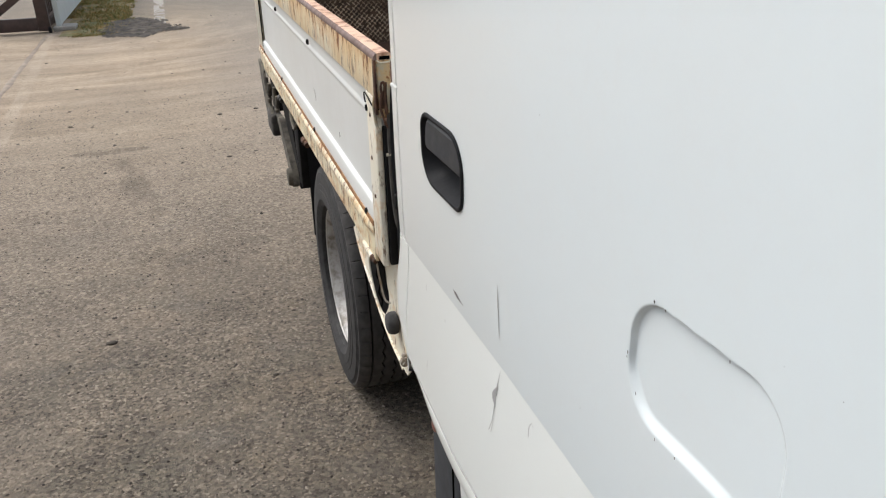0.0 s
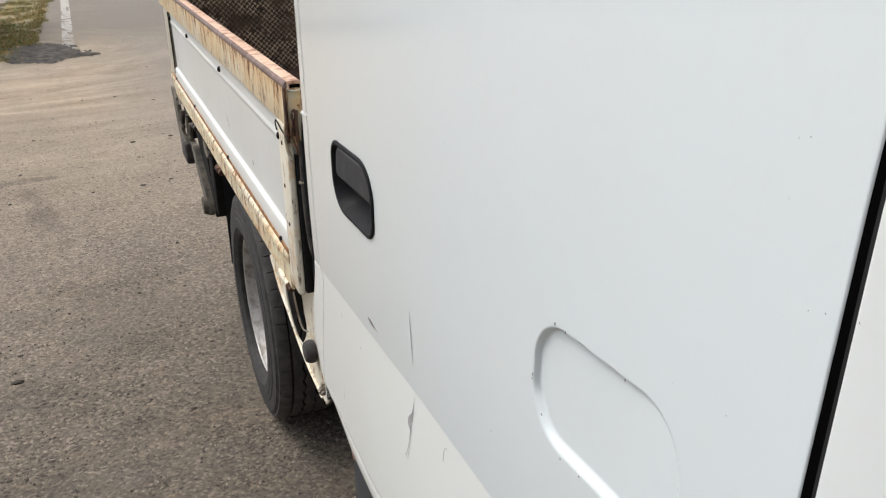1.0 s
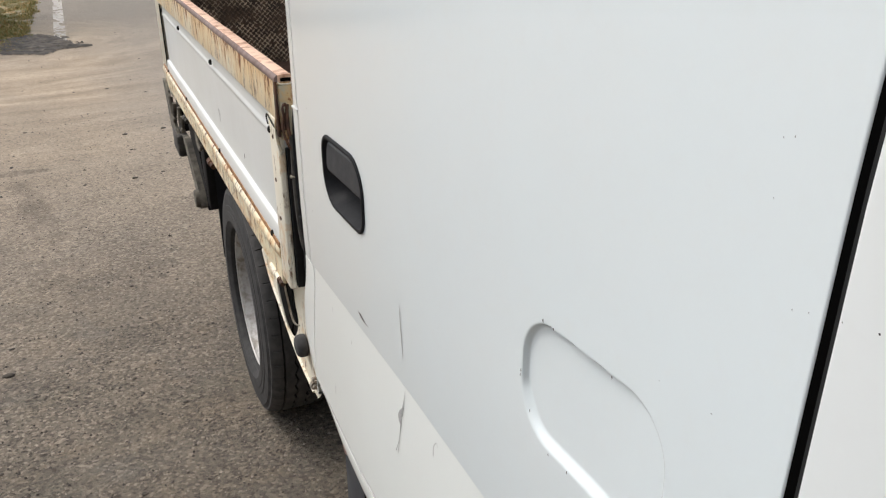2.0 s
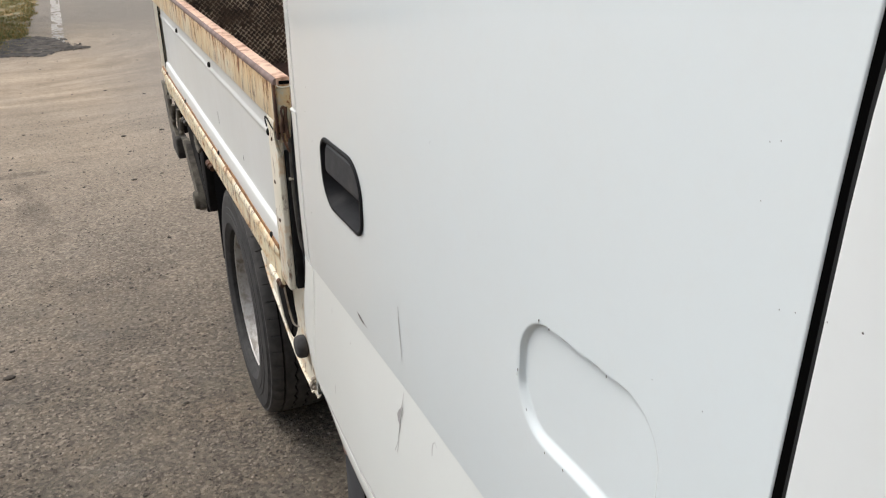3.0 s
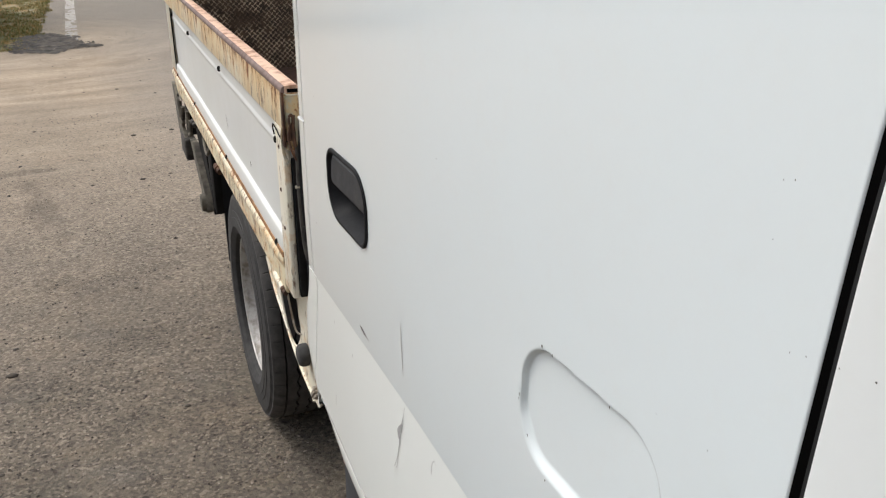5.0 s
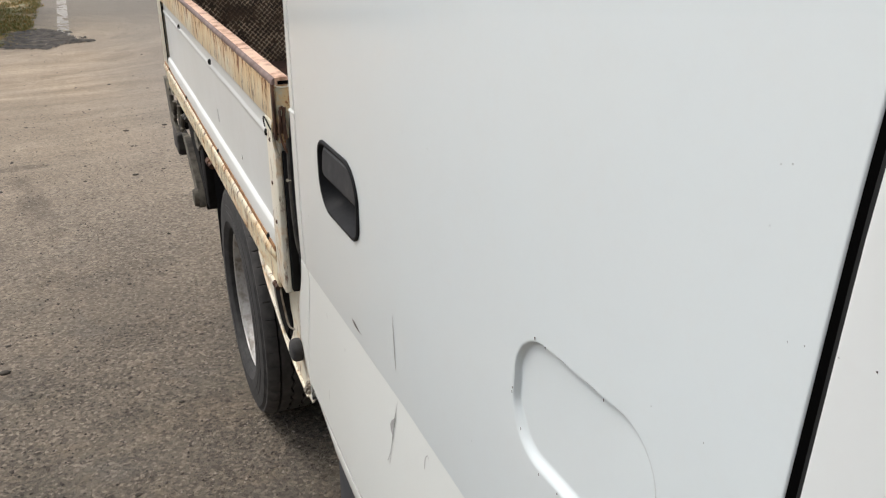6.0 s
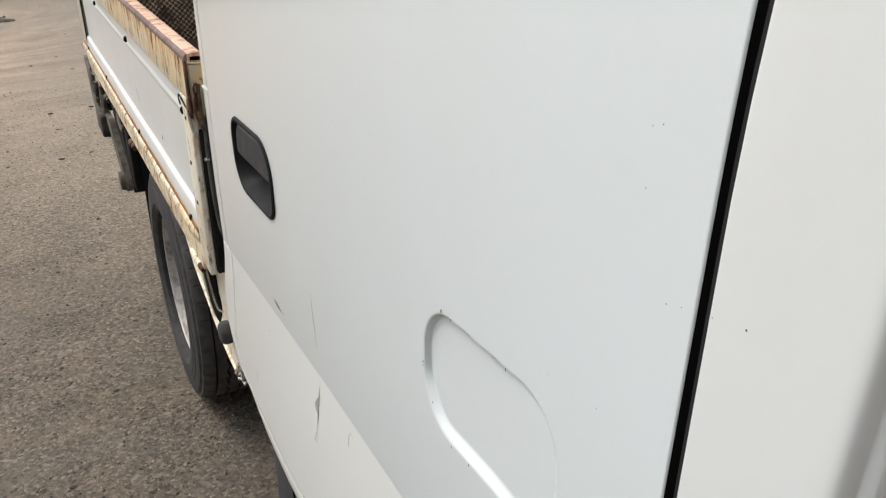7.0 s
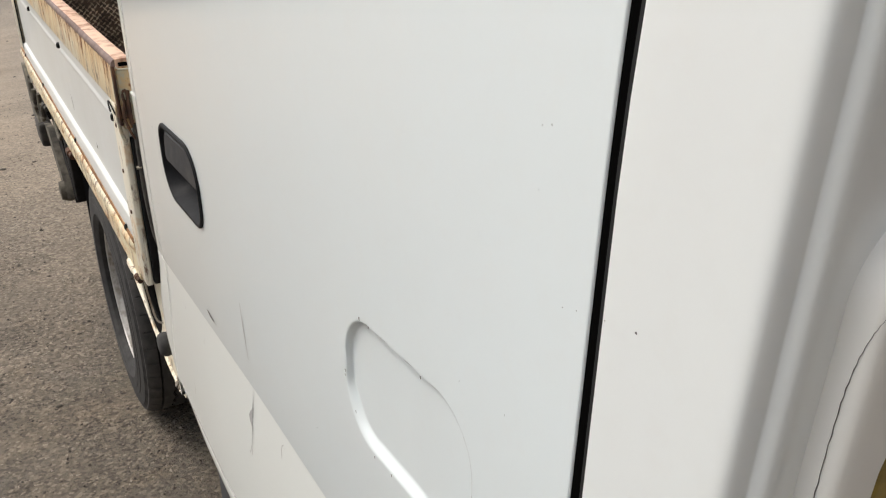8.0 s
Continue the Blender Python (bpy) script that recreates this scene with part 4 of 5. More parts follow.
def build_wheel():
    """Steel wheel with a deep dish, tyre with zigzag grooves."""
    dish = [(WX + 0.030, 0.2225), (WX - 0.003, 0.2292), (WX - 0.0075, 0.2290), (WX - 0.0088, 0.2268), (WX - 0.0070, 0.2235), (WX - 0.001, 0.2185), (WX + 0.004, 0.2150), (WX + 0.016, 0.2120), (WX + 0.020, 0.2080), (WX + 0.050, 0.2055),
            (WX + 0.085, 0.2020), (WX + 0.098, 0.1950), (WX + 0.102, 0.1820), (WX + 0.098, 0.1550), (WX + 0.088, 0.1300), (WX + 0.078, 0.1180), (WX + 0.076, 0.0850), (WX + 0.076, 0.0700)]
    rim = part("wheel", lathe_x([(x, r * 0.985) for x, r in dish], WY, WZ, 72), SILVER, truck, "silver painted steel wheel with deep dish")
    part("rim_lip", lathe_x([(WX - 0.0088 + 0.0028 * math.cos(a), 0.2237 + 0.0030 * math.sin(a)) for a in span(0, 1.75 * math.pi, 7)], WY, WZ, 72, True), RIMLIP, rim, "paler raised rim edge")
    part("bead_ring", lathe_x([(WX + 0.046 + 0.003 * math.cos(a), 0.2005 + 0.003 * math.sin(a)) for a in span(0, 1.75 * math.pi, 7)], WY, WZ, 60, True), RIMLIP, rim)
    hub = [(WX + 0.080, 0.0700), (WX + 0.045, 0.0690), (WX + 0.036, 0.0640), (WX + 0.034, 0.0480), (WX + 0.016, 0.0440), (WX + 0.008, 0.0380), (WX + 0.006, 0.0100)]
    part("hub", lathe_x(hub, WY, WZ, 40), SILVER, rim)
    for k in range(6):
        a = radians(30 + 60 * k)
        y, z = WY + 0.098 * math.cos(a), WZ + 0.098 * math.sin(a)
        part("wheel_nut", lathe_x([(WX + 0.078, 0.016), (WX + 0.056, 0.016), (WX + 0.052, 0.013), (WX + 0.040, 0.010), (WX + 0.038, 0.002)], y, z, 6), STEEL, rim)
        a += radians(30)
        y, z = WY + 0.156 * math.cos(a), WZ + 0.156 * math.sin(a)
        # black disc on the dish; the opening's shade is painted, nothing is cut
        part("hand_hole", lathe_x([(WX + 0.0955, 0.021), (WX + 0.0945, 0.019), (WX + 0.0947, 0.003)], y, z, 16), SHADE_BLACK, rim)
    # casing
    prof = [(WX + 0.020, 0.2190), (WX + 0.001, 0.2262), (TX + 0.0100, 0.2300), (TX + 0.0030, 0.2385), (TX, 0.2506), (TX - 0.0020, 0.2524), (TX - 0.0025, 0.2669), (TX - 0.0020, 0.2817), (TX - 0.0008, 0.2829),
            (TX - 0.0004, 0.3017), (TX + 0.0012, 0.3033), (TX + 0.0025, 0.3238), (TX + 0.0045, 0.3375), (TX + 0.0068, 0.3394), (TX + 0.0105, 0.3517), (TX + 0.0170, 0.3577), (TX + 0.0205, 0.3582),
            (TX + 0.10, 0.3601), (TX + 0.18, 0.3582), (TX + 0.19, 0.3522), (TX + 0.206, 0.3038), (TX + 0.20, 0.2406), (TX + 0.17, 0.2180)]
    part("tyre", lathe_x(prof, WY, WZ, 128), TYRE, rim, "worn black truck tyre")
    # ring blacker than the tyre: the grooves' shade put into colour
    base_prof = [(TX + 0.020, 0.3543), (TX + 0.021, 0.3594), (TX + 0.10, 0.3620), (TX + 0.18, 0.3594), (TX + 0.181, 0.3543)]
    part("tread_base", lathe_x(base_prof, WY, WZ, 96), SHADE_BLACK, rim)
    # ribs between the zigzag grooves, the outer ones cut across
    turns = [(p + f) / 46 for p in range(46) for f in (0.0, 0.035, 0.10, 0.30, 0.50, 0.75)]
    fracs = [f for p in range(46) for f in (0.0, 0.035, 0.10, 0.30, 0.50, 0.75)]

    def rib(x0, x1, zig0, zig1, blocks=False):
        bm = bmesh.new()
        rows = []
        for turn, f in zip(turns, fracs):
            a = 2 * math.pi * turn
            tri = 1 - 4 * abs(f - 0.5)
            xa, xb = x0 + zig0 * tri, x1 + zig1 * tri
            row = []
            mids = [(xa + (xb - xa) * q, 0.0) for q in (0.18, 0.36, 0.54, 0.75)] if blocks else []
            for x, drop in [(xa, 0.0085), (xa + 0.0008, 0.0)] + mids + [(xb - 0.0008, 0.0), (xb, 0.0085)]:
                crown = 0.0024 * ((x - TX - 0.10) / 0.085) ** 2 + 0.0125 * max((abs(x - TX - 0.10) - 0.064) / 0.028, 0.0) ** 2
                r = WR - crown - drop - (0.0046 if blocks and f == 0.035 and x > TX + 0.020 and x < TX + 0.180 else 0.0)
                row.append(bm.verts.new((x, WY + r * math.cos(a), WZ + r * math.sin(a))))
            rows.append(row)
        for k in range(len(rows)):
            a, b = rows[k], rows[(k + 1) % len(rows)]
            for j in range(len(a) - 1):
                bm.faces.new((a[j], a[j + 1], b[j + 1], b[j]))
        return bm

    edges = [TX + 0.0095, TX + 0.047, TX + 0.082, TX + 0.118, TX + 0.153, TX + 0.1905]
    for i in range(5):
        part("tread_rib", rib(edges[i] + (0.0 if i == 0 else 0.0028), edges[i + 1] - (0.0016 if i == 0 else 0.0028), 0.0 if i == 0 else (0.0004 if i == 1 else 0.0042), 0.0 if i == 4 else (0.0004 if i == 0 else 0.0042), i in (0, 4)), TREADRUB, rim, smooth=25)
    return rim


wheel = build_wheel()


def wheel_copy(m):
    """Another wheel of the truck; the mesh stands about the world's origin, so the pose is a shift."""
    made = copy_thing(wheel, m)
    return made


wheel_copy(pose(0.245, 0, 0))
wheel_copy(pose(1.66, 0, 0))
wheel_copy(pose(0.10, -1.95, 0))
wheel_copy(pose(1.50, -1.95, 0))

# bracket plate before the rear wheel
def holed_plate(rim_pts, hole_pts, x, thick):
    """A flat plate across x with one opening, both outlines in (y, z)."""
    bm = bmesh.new()
    edges = []
    for loop in (rim_pts, hole_pts):
        vs = [bm.verts.new((x, y, z)) for y, z in loop]
        edges += [bm.edges.new((vs[k], vs[(k + 1) % len(vs)])) for k in range(len(vs))]
    bmesh.ops.triangle_fill(bm, use_beauty=True, edges=edges)
    grown = bmesh.ops.extrude_face_region(bm, geom=bm.faces[:])["geom"]
    for v in grown:
        if isinstance(v, bmesh.types.BMVert):
            v.co.x += thick
    return bm


def round_loop(pts, n=4):
    """A closed smooth outline through (y, z) points."""
    p = [Vector((0, y, z)) for y, z in pts]
    out = []
    for i in range(len(p)):
        a, b, c, d = p[i - 1], p[i], p[(i + 1) % len(p)], p[(i + 2) % len(p)]
        for k in range(n):
            t = k / n
            q = 0.5 * ((2 * b) + (c - a) * t + (2 * a - 5 * b + 4 * c - d) * t * t + (3 * b - a - 3 * c + d) * t ** 3)
            out.append((q.y, q.z))
    return out


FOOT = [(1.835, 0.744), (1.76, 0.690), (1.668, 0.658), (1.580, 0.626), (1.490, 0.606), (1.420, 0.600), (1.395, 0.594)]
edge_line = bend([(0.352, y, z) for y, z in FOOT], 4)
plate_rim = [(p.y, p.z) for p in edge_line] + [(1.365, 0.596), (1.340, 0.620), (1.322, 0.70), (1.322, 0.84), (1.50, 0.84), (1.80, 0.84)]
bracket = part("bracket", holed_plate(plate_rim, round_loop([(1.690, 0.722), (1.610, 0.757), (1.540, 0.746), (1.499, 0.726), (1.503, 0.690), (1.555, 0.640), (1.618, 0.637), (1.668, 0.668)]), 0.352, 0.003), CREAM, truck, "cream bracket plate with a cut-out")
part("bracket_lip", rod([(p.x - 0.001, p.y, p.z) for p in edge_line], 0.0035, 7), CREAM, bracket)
# dark disc laid on the plate; the hole's shade is its colour
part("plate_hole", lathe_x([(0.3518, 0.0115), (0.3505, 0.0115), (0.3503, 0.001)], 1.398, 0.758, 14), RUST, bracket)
part("wire_hook", rod(bend([(0.334, 1.52, 0.80), (0.337, 1.51, 0.755), (0.341, 1.495, 0.715), (0.348, 1.485, 0.706), (0.362, 1.48, 0.707), (0.366, 1.48, 0.704)], 5), 0.0021, 7), STEEL, truck)
part("dark_hose", rod(bend([(0.34, 1.53, 0.80), (0.35, 1.52, 0.74), (0.362, 1.51, 0.69), (0.39, 1.50, 0.66)], 5), 0.010, 9), BLACK, truck)
stop = part("rubber_stop", lathe_x([(0.3500, 0.001), (0.3500, 0.0205), (0.3485, 0.0232), (0.342, 0.0243), (0.335, 0.0235), (0.3295, 0.0200), (0.3275, 0.0150), (0.327, 0.001)], 1.425, 0.690, 28), RUBBER, truck, "dusty black rubber buffer")
part("buffer_stud", lathe_x([(0.3495, 0.0085), (0.357, 0.0085), (0.3572, 0.0125), (0.366, 0.0125), (0.368, 0.001)], 1.425, 0.690, 12), DUSTY, stop)


def hex_bolt(x, y, z, r=0.009):
    return part("hex_bolt", rod([(x, y, z), (x, y - 0.010, z), (x, y - 0.0101, z), (x, y - 0.017, z)], r, 6, (1, 1, 0.6, 0.55)), STEEL, truck)


hex_bolt(0.346, 1.371, 0.629, 0.009)
hex_bolt(0.347, 1.366, 0.645, 0.006)

# box behind the front wheel, with its reflector
tool = part("battery_box", box(0.372, 0.62, 1.10, 1.262, 0.23, 0.545, 0.006), BOXGREY, truck, "dark plastic box under the cab")
part("box_seam", box(0.3695, 0.374, 1.128, 1.131, 0.25, 0.56), GAP, tool)
part("reflector", lathe_x([(0.374, 0.013), (0.3695, 0.013), (0.3675, 0.010), (0.367, 0.003)], 1.243, 0.552, 20), AMBER, tool, "faded orange reflector")
part("splash_plate", slab([(0.366, 1.08, 0.60), (0.366, 1.00, 0.60), (0.366, 1.00, 0.40), (0.366, 1.05, 0.42), (0.366, 1.07, 0.52)], (0.004, 0, 0)), WHITE, truck)

# brackets and arms behind the rear wheel
part("lift_arm", slab([(0.322, 3.27, 0.685), (0.322, 3.15, 0.695), (0.322, 2.89, 0.560), (0.322, 2.87, 0.515), (0.322, 2.92, 0.490), (0.322, 2.97, 0.515)], (0.022, 0, 0)), DIRTY, truck, "dust-caked lift arm")
part("arm_web", slab([(0.344, 3.27, 0.80), (0.344, 3.02, 0.80), (0.344, 2.86, 0.60), (0.344, 2.86, 0.50), (0.344, 2.95, 0.50)], (0.05, 0, 0)), DARK, truck)
part("arm_end", lathe_x([(0.362, 0.001), (0.362, 0.033), (0.318, 0.035), (0.306, 0.031), (0.304, 0.012), (0.303, 0.001)], 2.916, 0.533, 20), DIRTY, truck, "dusty roller at the arm's end")
part("mud_flap", box(0.372, 0.62, 2.80, 2.815, 0.33, 0.80, 0.004), BLACK, truck, "black mud flap")
part("lift_beam", box(0.352, 0.50, 2.92, 3.12, 0.60, 0.83, 0.01), DARK, truck)
part("lift_beam", box(0.345, 0.375, 2.80, 2.90, 0.52, 0.80, 0.006), DARK, truck)
pod = part("marker_pod", box(0.302, 0.350, 3.29, 3.46, 0.588, 0.678, 0.012, 3), DUSTY, truck, "dusty bracket block")
part("pod_stay", slab([(0.308, 3.68, 0.84), (0.308, 3.57, 0.84), (0.308, 3.40, 0.715), (0.308, 3.31, 0.672), (0.308, 3.33, 0.600), (0.308, 3.45, 0.590), (0.308, 3.56, 0.67)], (0.012, 0, 0)), DIRTY, pod)
part("pod_loop", rod(bend([(0.314, 3.46, 0.80), (0.312, 3.44, 0.74), (0.312, 3.40, 0.715), (0.312, 3.36, 0.735), (0.314, 3.34, 0.80)], 5), 0.009, 8), DIRTY, pod)
part("pod_loop", rod(bend([(0.316, 3.16, 0.82), (0.314, 3.17, 0.77), (0.314, 3.14, 0.735), (0.314, 3.10, 0.75), (0.316, 3.09, 0.80)], 5), 0.008, 8), DIRTY, pod)
part("rear_beam", box(0.36, 2.03, 3.66, 3.80, 0.60, 0.836, 0.008), DARK, truck)

# far drop side and tail-lift plate
part("far_side_gate", box(2.052, 2.078, Y0, 3.80, 0.87, 1.25, 0.004), GATE_WHITE, truck)
PLY, PITCH = 3.70, 0.0165
lift = part("tail_lift_plate", box(0.352, 2.05, PLY, PLY + 0.006, 0.84, 1.95, 0.002), PLATE, truck, "rusty raised-pattern tail lift plate")


def tread_pattern():
    bm = bmesh.new()
    rng_t = random.Random(11)
    ax, az = Vector((0.707, 0, 0.707)), Vector((-0.707, 0, 0.707))
    for i in range(-8, 130):
        for j in range(-85, 85):
            c = Vector((0.36, PLY, 0.86)) + (ax * i + az * j) * PITCH
            if not (0.365 < c.x < 2.04 and 0.855 < c.z < 1.94) or rng_t.random() < 0.06:
                continue
            a = radians((45 if (i + j) % 2 else -45) + rng_t.uniform(-7, 7))
            u, w = Vector((math.cos(a), 0, math.sin(a))), Vector((-math.sin(a), 0, math.cos(a)))
            L, W, T = 0.0122 * rng_t.uniform(0.75, 1.08), 0.0042 * rng_t.uniform(0.8, 1.15), 0.0030
            base = [c + u * L, c + w * W, c - u * L, c - w * W]
            low = [bm.verts.new(p) for p in base]
            top = [bm.verts.new(c + (p - c) * 0.62 + Vector((0, -T, 0))) for p in base]
            bm.faces.new(top)
            for k in range(4):
                bm.faces.new((low[k], low[(k + 1) % 4], top[(k + 1) % 4], top[k]))
    return bm


tagged(part("tread_pattern", tread_pattern(), TREAD, lift, "worn raised lozenges", smooth=0), kind="stuff")

# ---- yard edge ----
rng = random.Random(5)


def broken_patch():
    """Crumbling dark asphalt, a ragged low lump at the verge."""
    def inside(x, y):
        e = ((x + 0.60) / 0.43) ** 2 + ((y - 11.2) / 0.86) ** 2
        tail = ((x + 0.12) / 0.20) ** 2 + ((y - 10.82) / 0.10) ** 2
        n = noise.fractal(Vector((x * 5, y * 3, 0.4)), 1.0, 2.0, 4)
        crumb = noise.fractal(Vector((x * 24, y * 12, 3.1)), 1.0, 2.0, 3)
        return min(e, tail) + 0.40 * n + 0.22 * crumb
    xs, yy = span(-1.5, 0.12, 150), span(10.25, 12.3, 150)

    def pt(x, y):
        h = 0.022 * max(0.0, 1 - inside(x, y)) + 0.014 * noise.fractal(Vector((x * 12, y * 7, 2)), 1.0, 2.0, 4)
        return (x, y, max(0.004 + h, 0.003))
    return link_mesh("asphalt_patch", sheet(xs, yy, pt, lambda x, y: inside(x, y) > 1.0), BROKEN)


tagged(broken_patch(), "crumbled dark asphalt at the verge", "ground", kind="structure")


def road_line():
    def gone(x, y):
        wear = noise.fractal(Vector((x * 9, y * 5, 7)), 1.0, 2.0, 4)
        return wear > 0.26 - 0.45 * max(0.0, (13.2 - y) / 2.0)
    ys_ = span(11.2, 16.0, 160) + span(16.5, 60, 60)
    return link_mesh("road_line", sheet(span(-0.075, 0.075, 8), ys_, lambda u, y: (u - 0.285 - 0.0165 * (y - 11.3) + 0.004 * noise.noise(Vector((y * 8, u * 30, 0))), y, 0.004), gone), ROADPAINT, 0)


tagged(road_line(), "worn white painted road edge line", "road marking", kind="structure")


def soil_strip():
    def out(x, y):
        edge = -0.72 + 0.12 * noise.fractal(Vector((y * 2.2, 3, 0)), 1.0, 2.0, 3) + 0.05 * noise.noise(Vector((x * 20, y * 11, 4)))
        return x > edge or y < 10.78 + 0.10 * noise.noise(Vector((x * 4, 1, 1)))
    bm = sheet(span(-1.45, -0.5, 120), span(10.5, 24, 300), lambda x, y: (x, y, 0.003 + 0.012 * abs(noise.fractal(Vector((x * 3, y * 3, 5)), 1.0, 2.0, 3)) * smooth01((-0.70 - x) / 0.25)), out)
    return link_mesh("verge_soil", bm, SOIL)




def soil_material():
    """Dry soil under a thin felt of green and orange moss."""
    m, nt, b = material("mossy_verge_soil", 0.95)
    f = noise_fac(nt, 9, 5, 0.7)
    c = ramp(nt, f, (0.32, (0.12, 0.10, 0.055)), (0.5, (0.235, 0.195, 0.105)), (0.68, (0.33, 0.275, 0.17)))
    c = mix(nt, ramp(nt, noise_fac(nt, 2.1, 5, 0.65), (0.46, 0.0), (0.58, 0.75)), c, (0.15, 0.155, 0.048))
    c = mix(nt, ramp(nt, noise_fac(nt, 3.3, 5, 0.65, warp=0.5), (0.50, 0.0), (0.62, 0.75)), c, (0.36, 0.205, 0.058))
    nt.links.new(c, b.inputs["Base Color"])
    bump(nt, b, f, 0.7, 0.012)
    return m


SOIL = soil_material()
tagged(soil_strip(), "dry brown verge soil", "ground", kind="structure")


def grass():
    verts, faces = [], []
    for _ in range(6500):
        y = 10.68 + 8.3 * rng.random() ** 1.4
        edge = -0.70 + 0.14 * noise.fractal(Vector((y * 1.9, 6, 2)), 1.0, 2.0, 3)
        x = edge - 1.1 * rng.random() ** 1.2
        if y < 11.8 and x > -0.80 + 0.25 * rng.random() ** 2 or noise.fractal(Vector((x * 3.5, y * 2.0, 9)), 1.0, 2.0, 3) < -0.22:
            continue
        if x < -1.32 + 0.05 * rng.random() and y < 12.5:
            continue
        for _ in range(6):
            a, h = rng.random() * 6.283, (0.010 + 0.045 * rng.random() ** 2.4) * (0.45 + 0.55 * smooth01((y - 10.7) / 1.5))
            px, py = x + rng.uniform(-0.05, 0.05), y + rng.uniform(-0.05, 0.05)
            lean = rng.uniform(0.2, 1.0) * h
            w = 0.0022 + 0.003 * rng.random()
            dx, dy = math.cos(a), math.sin(a)
            n = len(verts)
            verts += [(px - dy * w, py + dx * w, 0.002), (px + dy * w, py - dx * w, 0.002), (px + dx * lean * 0.4 + dy * w * 0.7, py + dy * lean * 0.4 - dx * w * 0.7, h * 0.6),
                      (px + dx * lean * 0.4 - dy * w * 0.7, py + dy * lean * 0.4 + dx * w * 0.7, h * 0.6), (px + dx * lean, py + dy * lean, h)]
            faces += [(n, n + 1, n + 2, n + 3), (n + 3, n + 2, n + 4)]
    me = bpy.data.meshes.new("grass")
    me.from_pydata(verts, [], faces)
    me.materials.append(GRASS)
    return new("grass", me)


tagged(grass(), "short green and straw-coloured verge grass", "grass", kind="stuff")


def stones(name, count, x0, x1, y0, y1, r0, r1, power, near=1.0):
    verts, faces = [], []
    octa = [(1, 0, 0), (0, 1, 0), (-1, 0, 0), (0, -1, 0), (0, 0, 0.8), (0, 0, -0.5)]
    tris = [(0, 1, 4), (1, 2, 4), (2, 3, 4), (3, 0, 4), (1, 0, 5), (2, 1, 5), (3, 2, 5), (0, 3, 5)]
    for _ in range(count):
        x, y = rng.uniform(x0, x1), y0 + (y1 - y0) * rng.random() ** near
        r = r0 + (r1 - r0) * rng.random() ** power
        a, sx = rng.random() * 6.283, rng.uniform(0.7, 1.5)
        n = len(verts)
        for vx, vy, vz in octa:
            jx, jy = vx * r * sx * rng.uniform(0.75, 1.2), vy * r * rng.uniform(0.75, 1.2)
            verts.append((x + jx * math.cos(a) - jy * math.sin(a), y + jx * math.sin(a) + jy * math.cos(a), max(vz * r, -0.001) + 0.001))
        faces += [tuple(n + i for i in t) for t in tris]
    me = bpy.data.meshes.new(name)
    me.from_pydata(verts, [], faces)
    me.materials.append(PEBBLE)
    return new(name, me)


tagged(stones("grit", 24000, -2.2, 0.9, 1.4, 7.0, 0.0018, 0.0068, 3.4, 2.0), "loose grit scattered over the asphalt", "gravel", kind="stuff")
tagged(stones("gravel", 230, -2.6, 1.0, 1.6, 12.0, 0.004, 0.014, 2.5), "small dark pebbles scattered over the asphalt", "gravel", kind="stuff")

tagged(stones("rubble", 240, -0.85, -0.02, 10.62, 11.3, 0.006, 0.024, 2.2), "crumbs of broken asphalt round the verge", "rubble", kind="stuff")

# ---- gate and panel at the far side of the yard ----
brown = thing("steel_gate", (-2.4, 11.3, 0.0), "dark brown painted steel sliding gate at the yard edge", "gate")
part("bottom_rail", box(-4.2, -1.69, 11.27, 11.35, 0.03, 0.185, 0.008), BROWN, brown)
part("end_stile", box(-1.72, -1.58, 11.26, 11.36, 0.02, 1.5, 0.01), BROWN, brown)
part("middle_rail", box(-4.2, -1.70, 11.28, 11.34, 0.62, 0.74, 0.008), BROWN, brown)
part("top_rail", box(-4.2, -1.58, 11.27, 11.35, 1.42, 1.5, 0.008), BROWN, brown)
part("brace", slab([(-2.42, 11.30, 0.12), (-2.27, 11.30, 0.12), (-1.72, 11.30, 0.50), (-1.72, 11.30, 0.61)], (0, 0.04, 0)), BROWN, brown)
part("foot_wheel", lathe_x([(-1.60, 0.001), (-1.60, 0.035), (-1.57, 0.035), (-1.57, 0.001)], 11.24, 0.035, 16), DARK, brown)
leaf = thing("steel_gate", (-1.65, 12.6, 0.0), "dark brown barred gate leaf behind the first", "gate")
part("bottom_rail", box(-1.68, -1.60, 11.42, 14.2, 0.04, 0.17, 0.008), BROWN, leaf)
part("top_rail", box(-1.68, -1.60, 11.42, 14.2, 1.42, 1.5, 0.008), BROWN, leaf)
for k in range(20):
    part("bar", box(-1.655, -1.625, 11.48 + k * 0.14, 11.51 + k * 0.14, 0.16, 1.44), BROWN, leaf)

screen = thing("panel_fence", (-1.5, 12.6, 0.0), "pale blue-white sheet panel standing on a concrete footing", "fence")
part("sheet", along_y([(-1.515, 0.06), (-1.475, 0.06), (-1.475, 1.6), (-1.515, 1.6)], 11.42, 15.2, 1), PALE, screen)
part("end_post", box(-1.525, -1.465, 11.38, 11.42, 0.05, 1.6, 0.006), PALE, screen)
tagged(link_mesh("concrete_footing", box(-1.56, -1.30, 11.30, 11.62, 0.0, 0.055, 0.01), CONC), "weathered concrete footing block", "concrete block")

# low ridge of the gate's sunk track in the paving
TRACK = speckled("dusty_track", (0.34, 0.28, 0.22), (0.22, 0.18, 0.14), 9, 0.95)


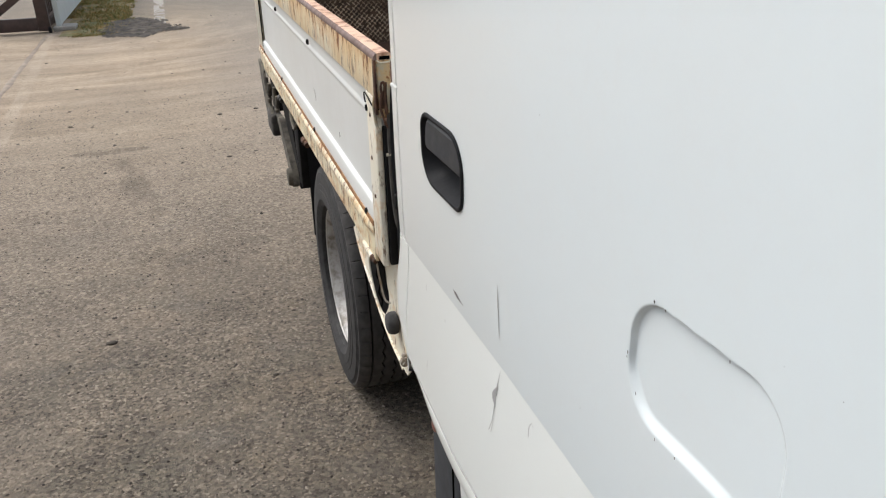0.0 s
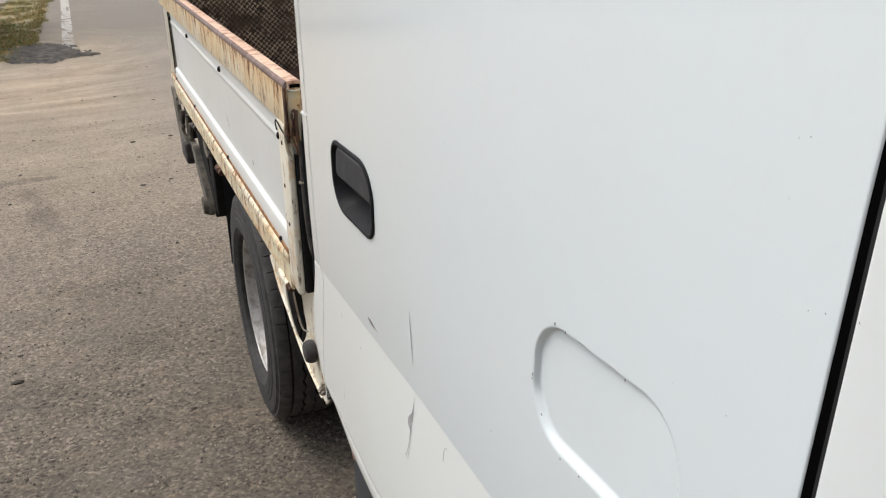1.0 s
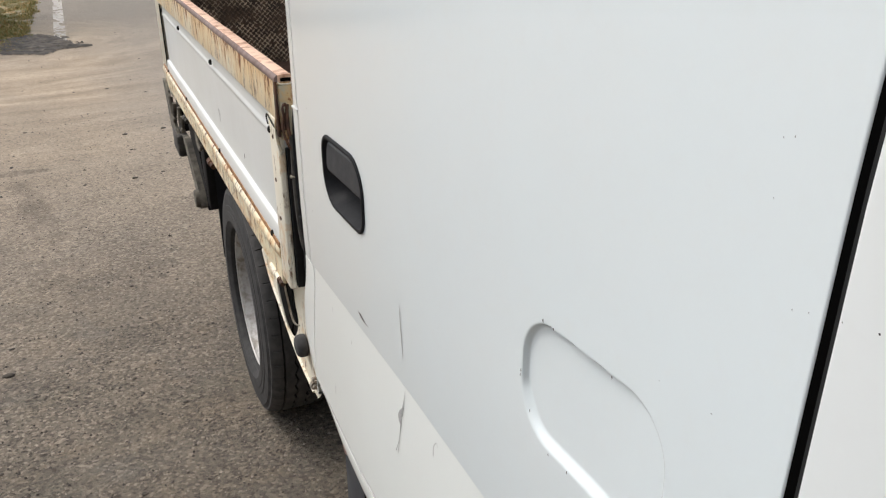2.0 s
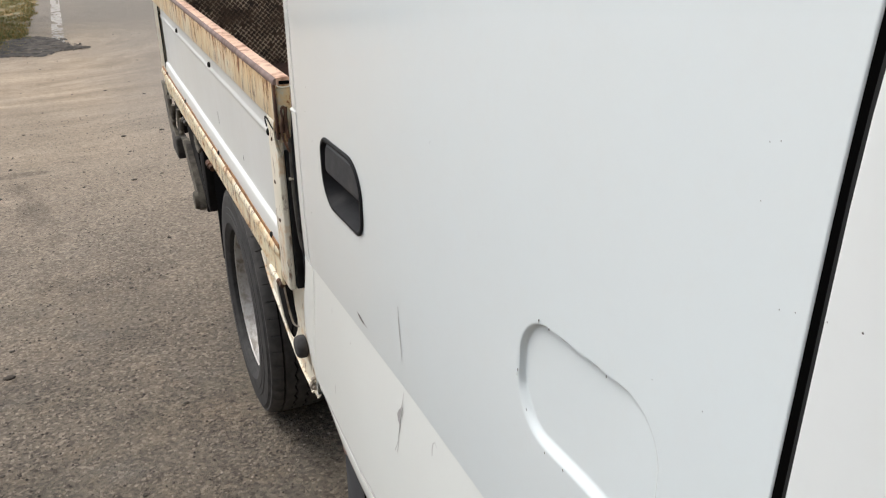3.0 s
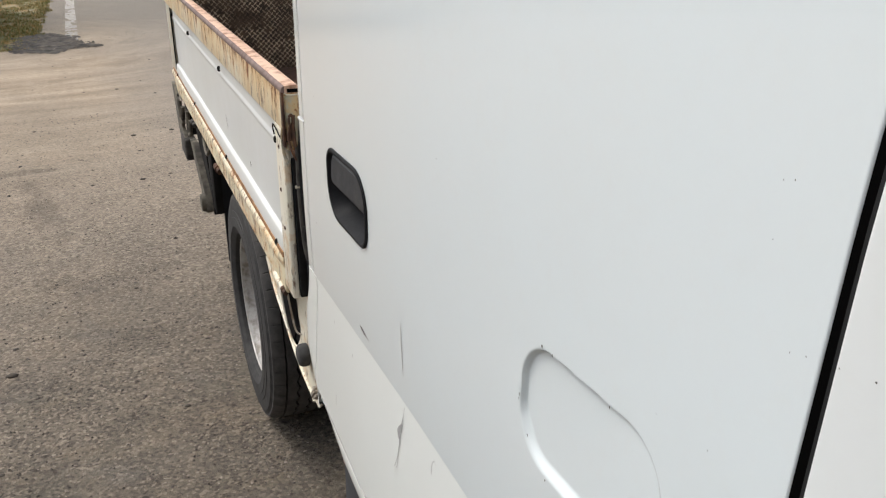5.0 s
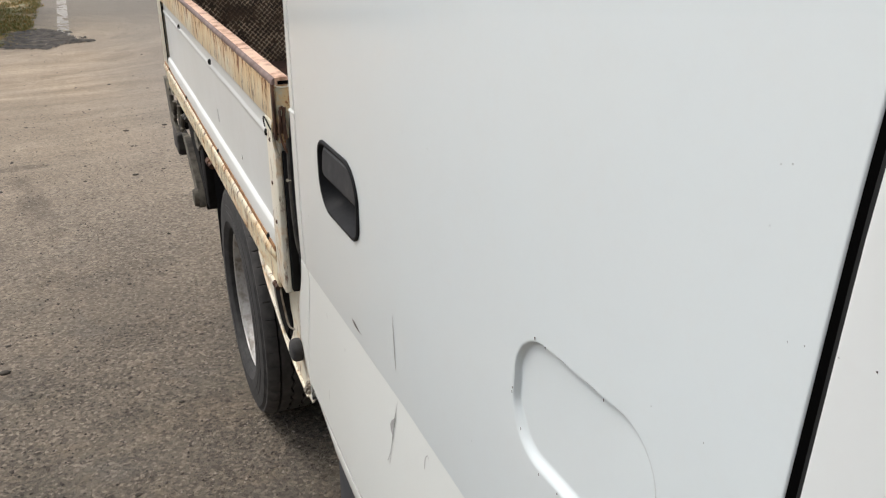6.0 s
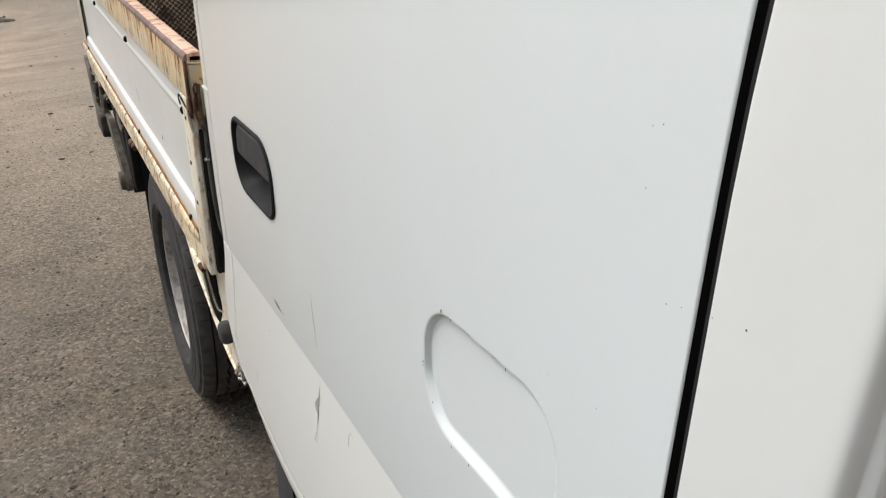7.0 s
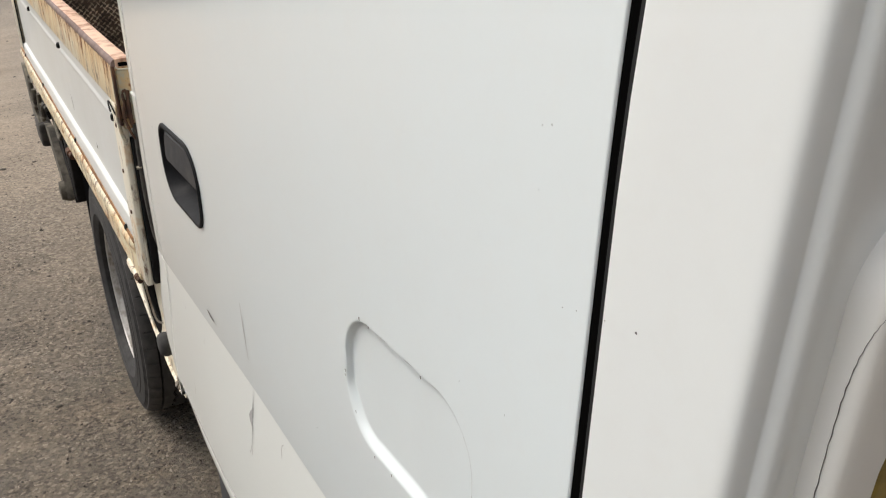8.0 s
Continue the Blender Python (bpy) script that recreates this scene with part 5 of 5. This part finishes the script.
def gate_track():
    ys_ = span(5.4, 10.9, 160)

    def pt(u, y):
        w = 0.026 + 0.016 * noise.noise(Vector((y * 2.3, 4, 0)))
        x = -1.60 + 0.058 * (y - 10.5) / -4.6 + 0.008 * noise.noise(Vector((y * 1.7, 1, 3)))
        return (x + u * w, y, 0.001 + 0.012 * (1 - u * u) * (0.6 + 0.4 * noise.noise(Vector((y * 6, u, 8)))))
    return link_mesh("gate_track", sheet(span(-1, 1, 4), ys_, pt), TRACK)


tagged(gate_track(), "low dusty ridge of the gate track in the paving", "track", kind="structure")

# unseen wall added behind the camera to block light on front-facing panels
PALEWALL = speckled("reflection_wall_pale", (0.72, 0.75, 0.77), (0.60, 0.63, 0.65), 4, 0.9)
BLOCK_BROWN = speckled("block_brown", (0.30, 0.255, 0.20), (0.22, 0.185, 0.145), 6, 0.8)
wall = box(-9, 9, -4.6, -4.3, 0, 4.4, 0.01)
tagged(link_mesh("wall_south", wall, BLOCK_BROWN), "unseen brown wall added to cut the light on front-facing panels", "wall", kind="structure")

# unseen pale wall, added so that the door reflects a brighter band
tagged(link_mesh("wall_west", box(-13.3, -13.0, -9, 30, 0, 3.2, 0.01), PALEWALL), "unseen pale wall added for the bright band reflected in the door", "wall", kind="structure")

# single loose stones
PEBBLE_ONE = speckled("dark_stone", (0.11, 0.09, 0.07), (0.045, 0.038, 0.03), 60, 0.9)


def lone_stone(x, y, r):
    bm = bmesh.new()
    bmesh.ops.create_icosphere(bm, subdivisions=2, radius=1)
    for v in bm.verts:
        n = 1 + 0.35 * noise.noise(v.co * 1.6 + Vector((x * 9, y * 7, 0)))
        v.co = Vector((x + v.co.x * r * 1.25 * n, y + v.co.y * r * 0.9 * n, max(0.0, v.co.z * r * 0.4 * n + r * 0.15)))
    return tagged(link_mesh("stone", bm, PEBBLE_ONE), "small dark loose stone on the asphalt", "stone", "loose stones")


for x, y, r in ((-0.408, 2.837, 0.017), (-0.398, 2.247, 0.008), (-0.019, 1.989, 0.008), (0.145, 2.416, 0.008), (0.267, 2.862, 0.007), (0.338, 5.118, 0.011), (0.122, 7.977, 0.013), (0.447, 6.254, 0.015), (-1.372, 9.016, 0.013), (-0.955, 7.576, 0.011), (-0.932, 6.727, 0.0118), (-0.88, 6.232, 0.0146), (-1.144, 6.294, 0.0093), (-0.502, 6.542, 0.0114), (0.173, 6.18, 0.0161), (0.19, 5.734, 0.01), (0.167, 5.052, 0.0149), (-0.823, 5.21, 0.0093), (-0.118, 5.032, 0.0089), (0.437, 7.683, 0.011), (0.04, 3.437, 0.0074), (0.228, 3.431, 0.0063), (-0.282, 3.598, 0.0066), (-0.409, 3.041, 0.0087), (-0.281, 2.019, 0.0071), (-0.003, 2.637, 0.006)):
    lone_stone(x, y, r)
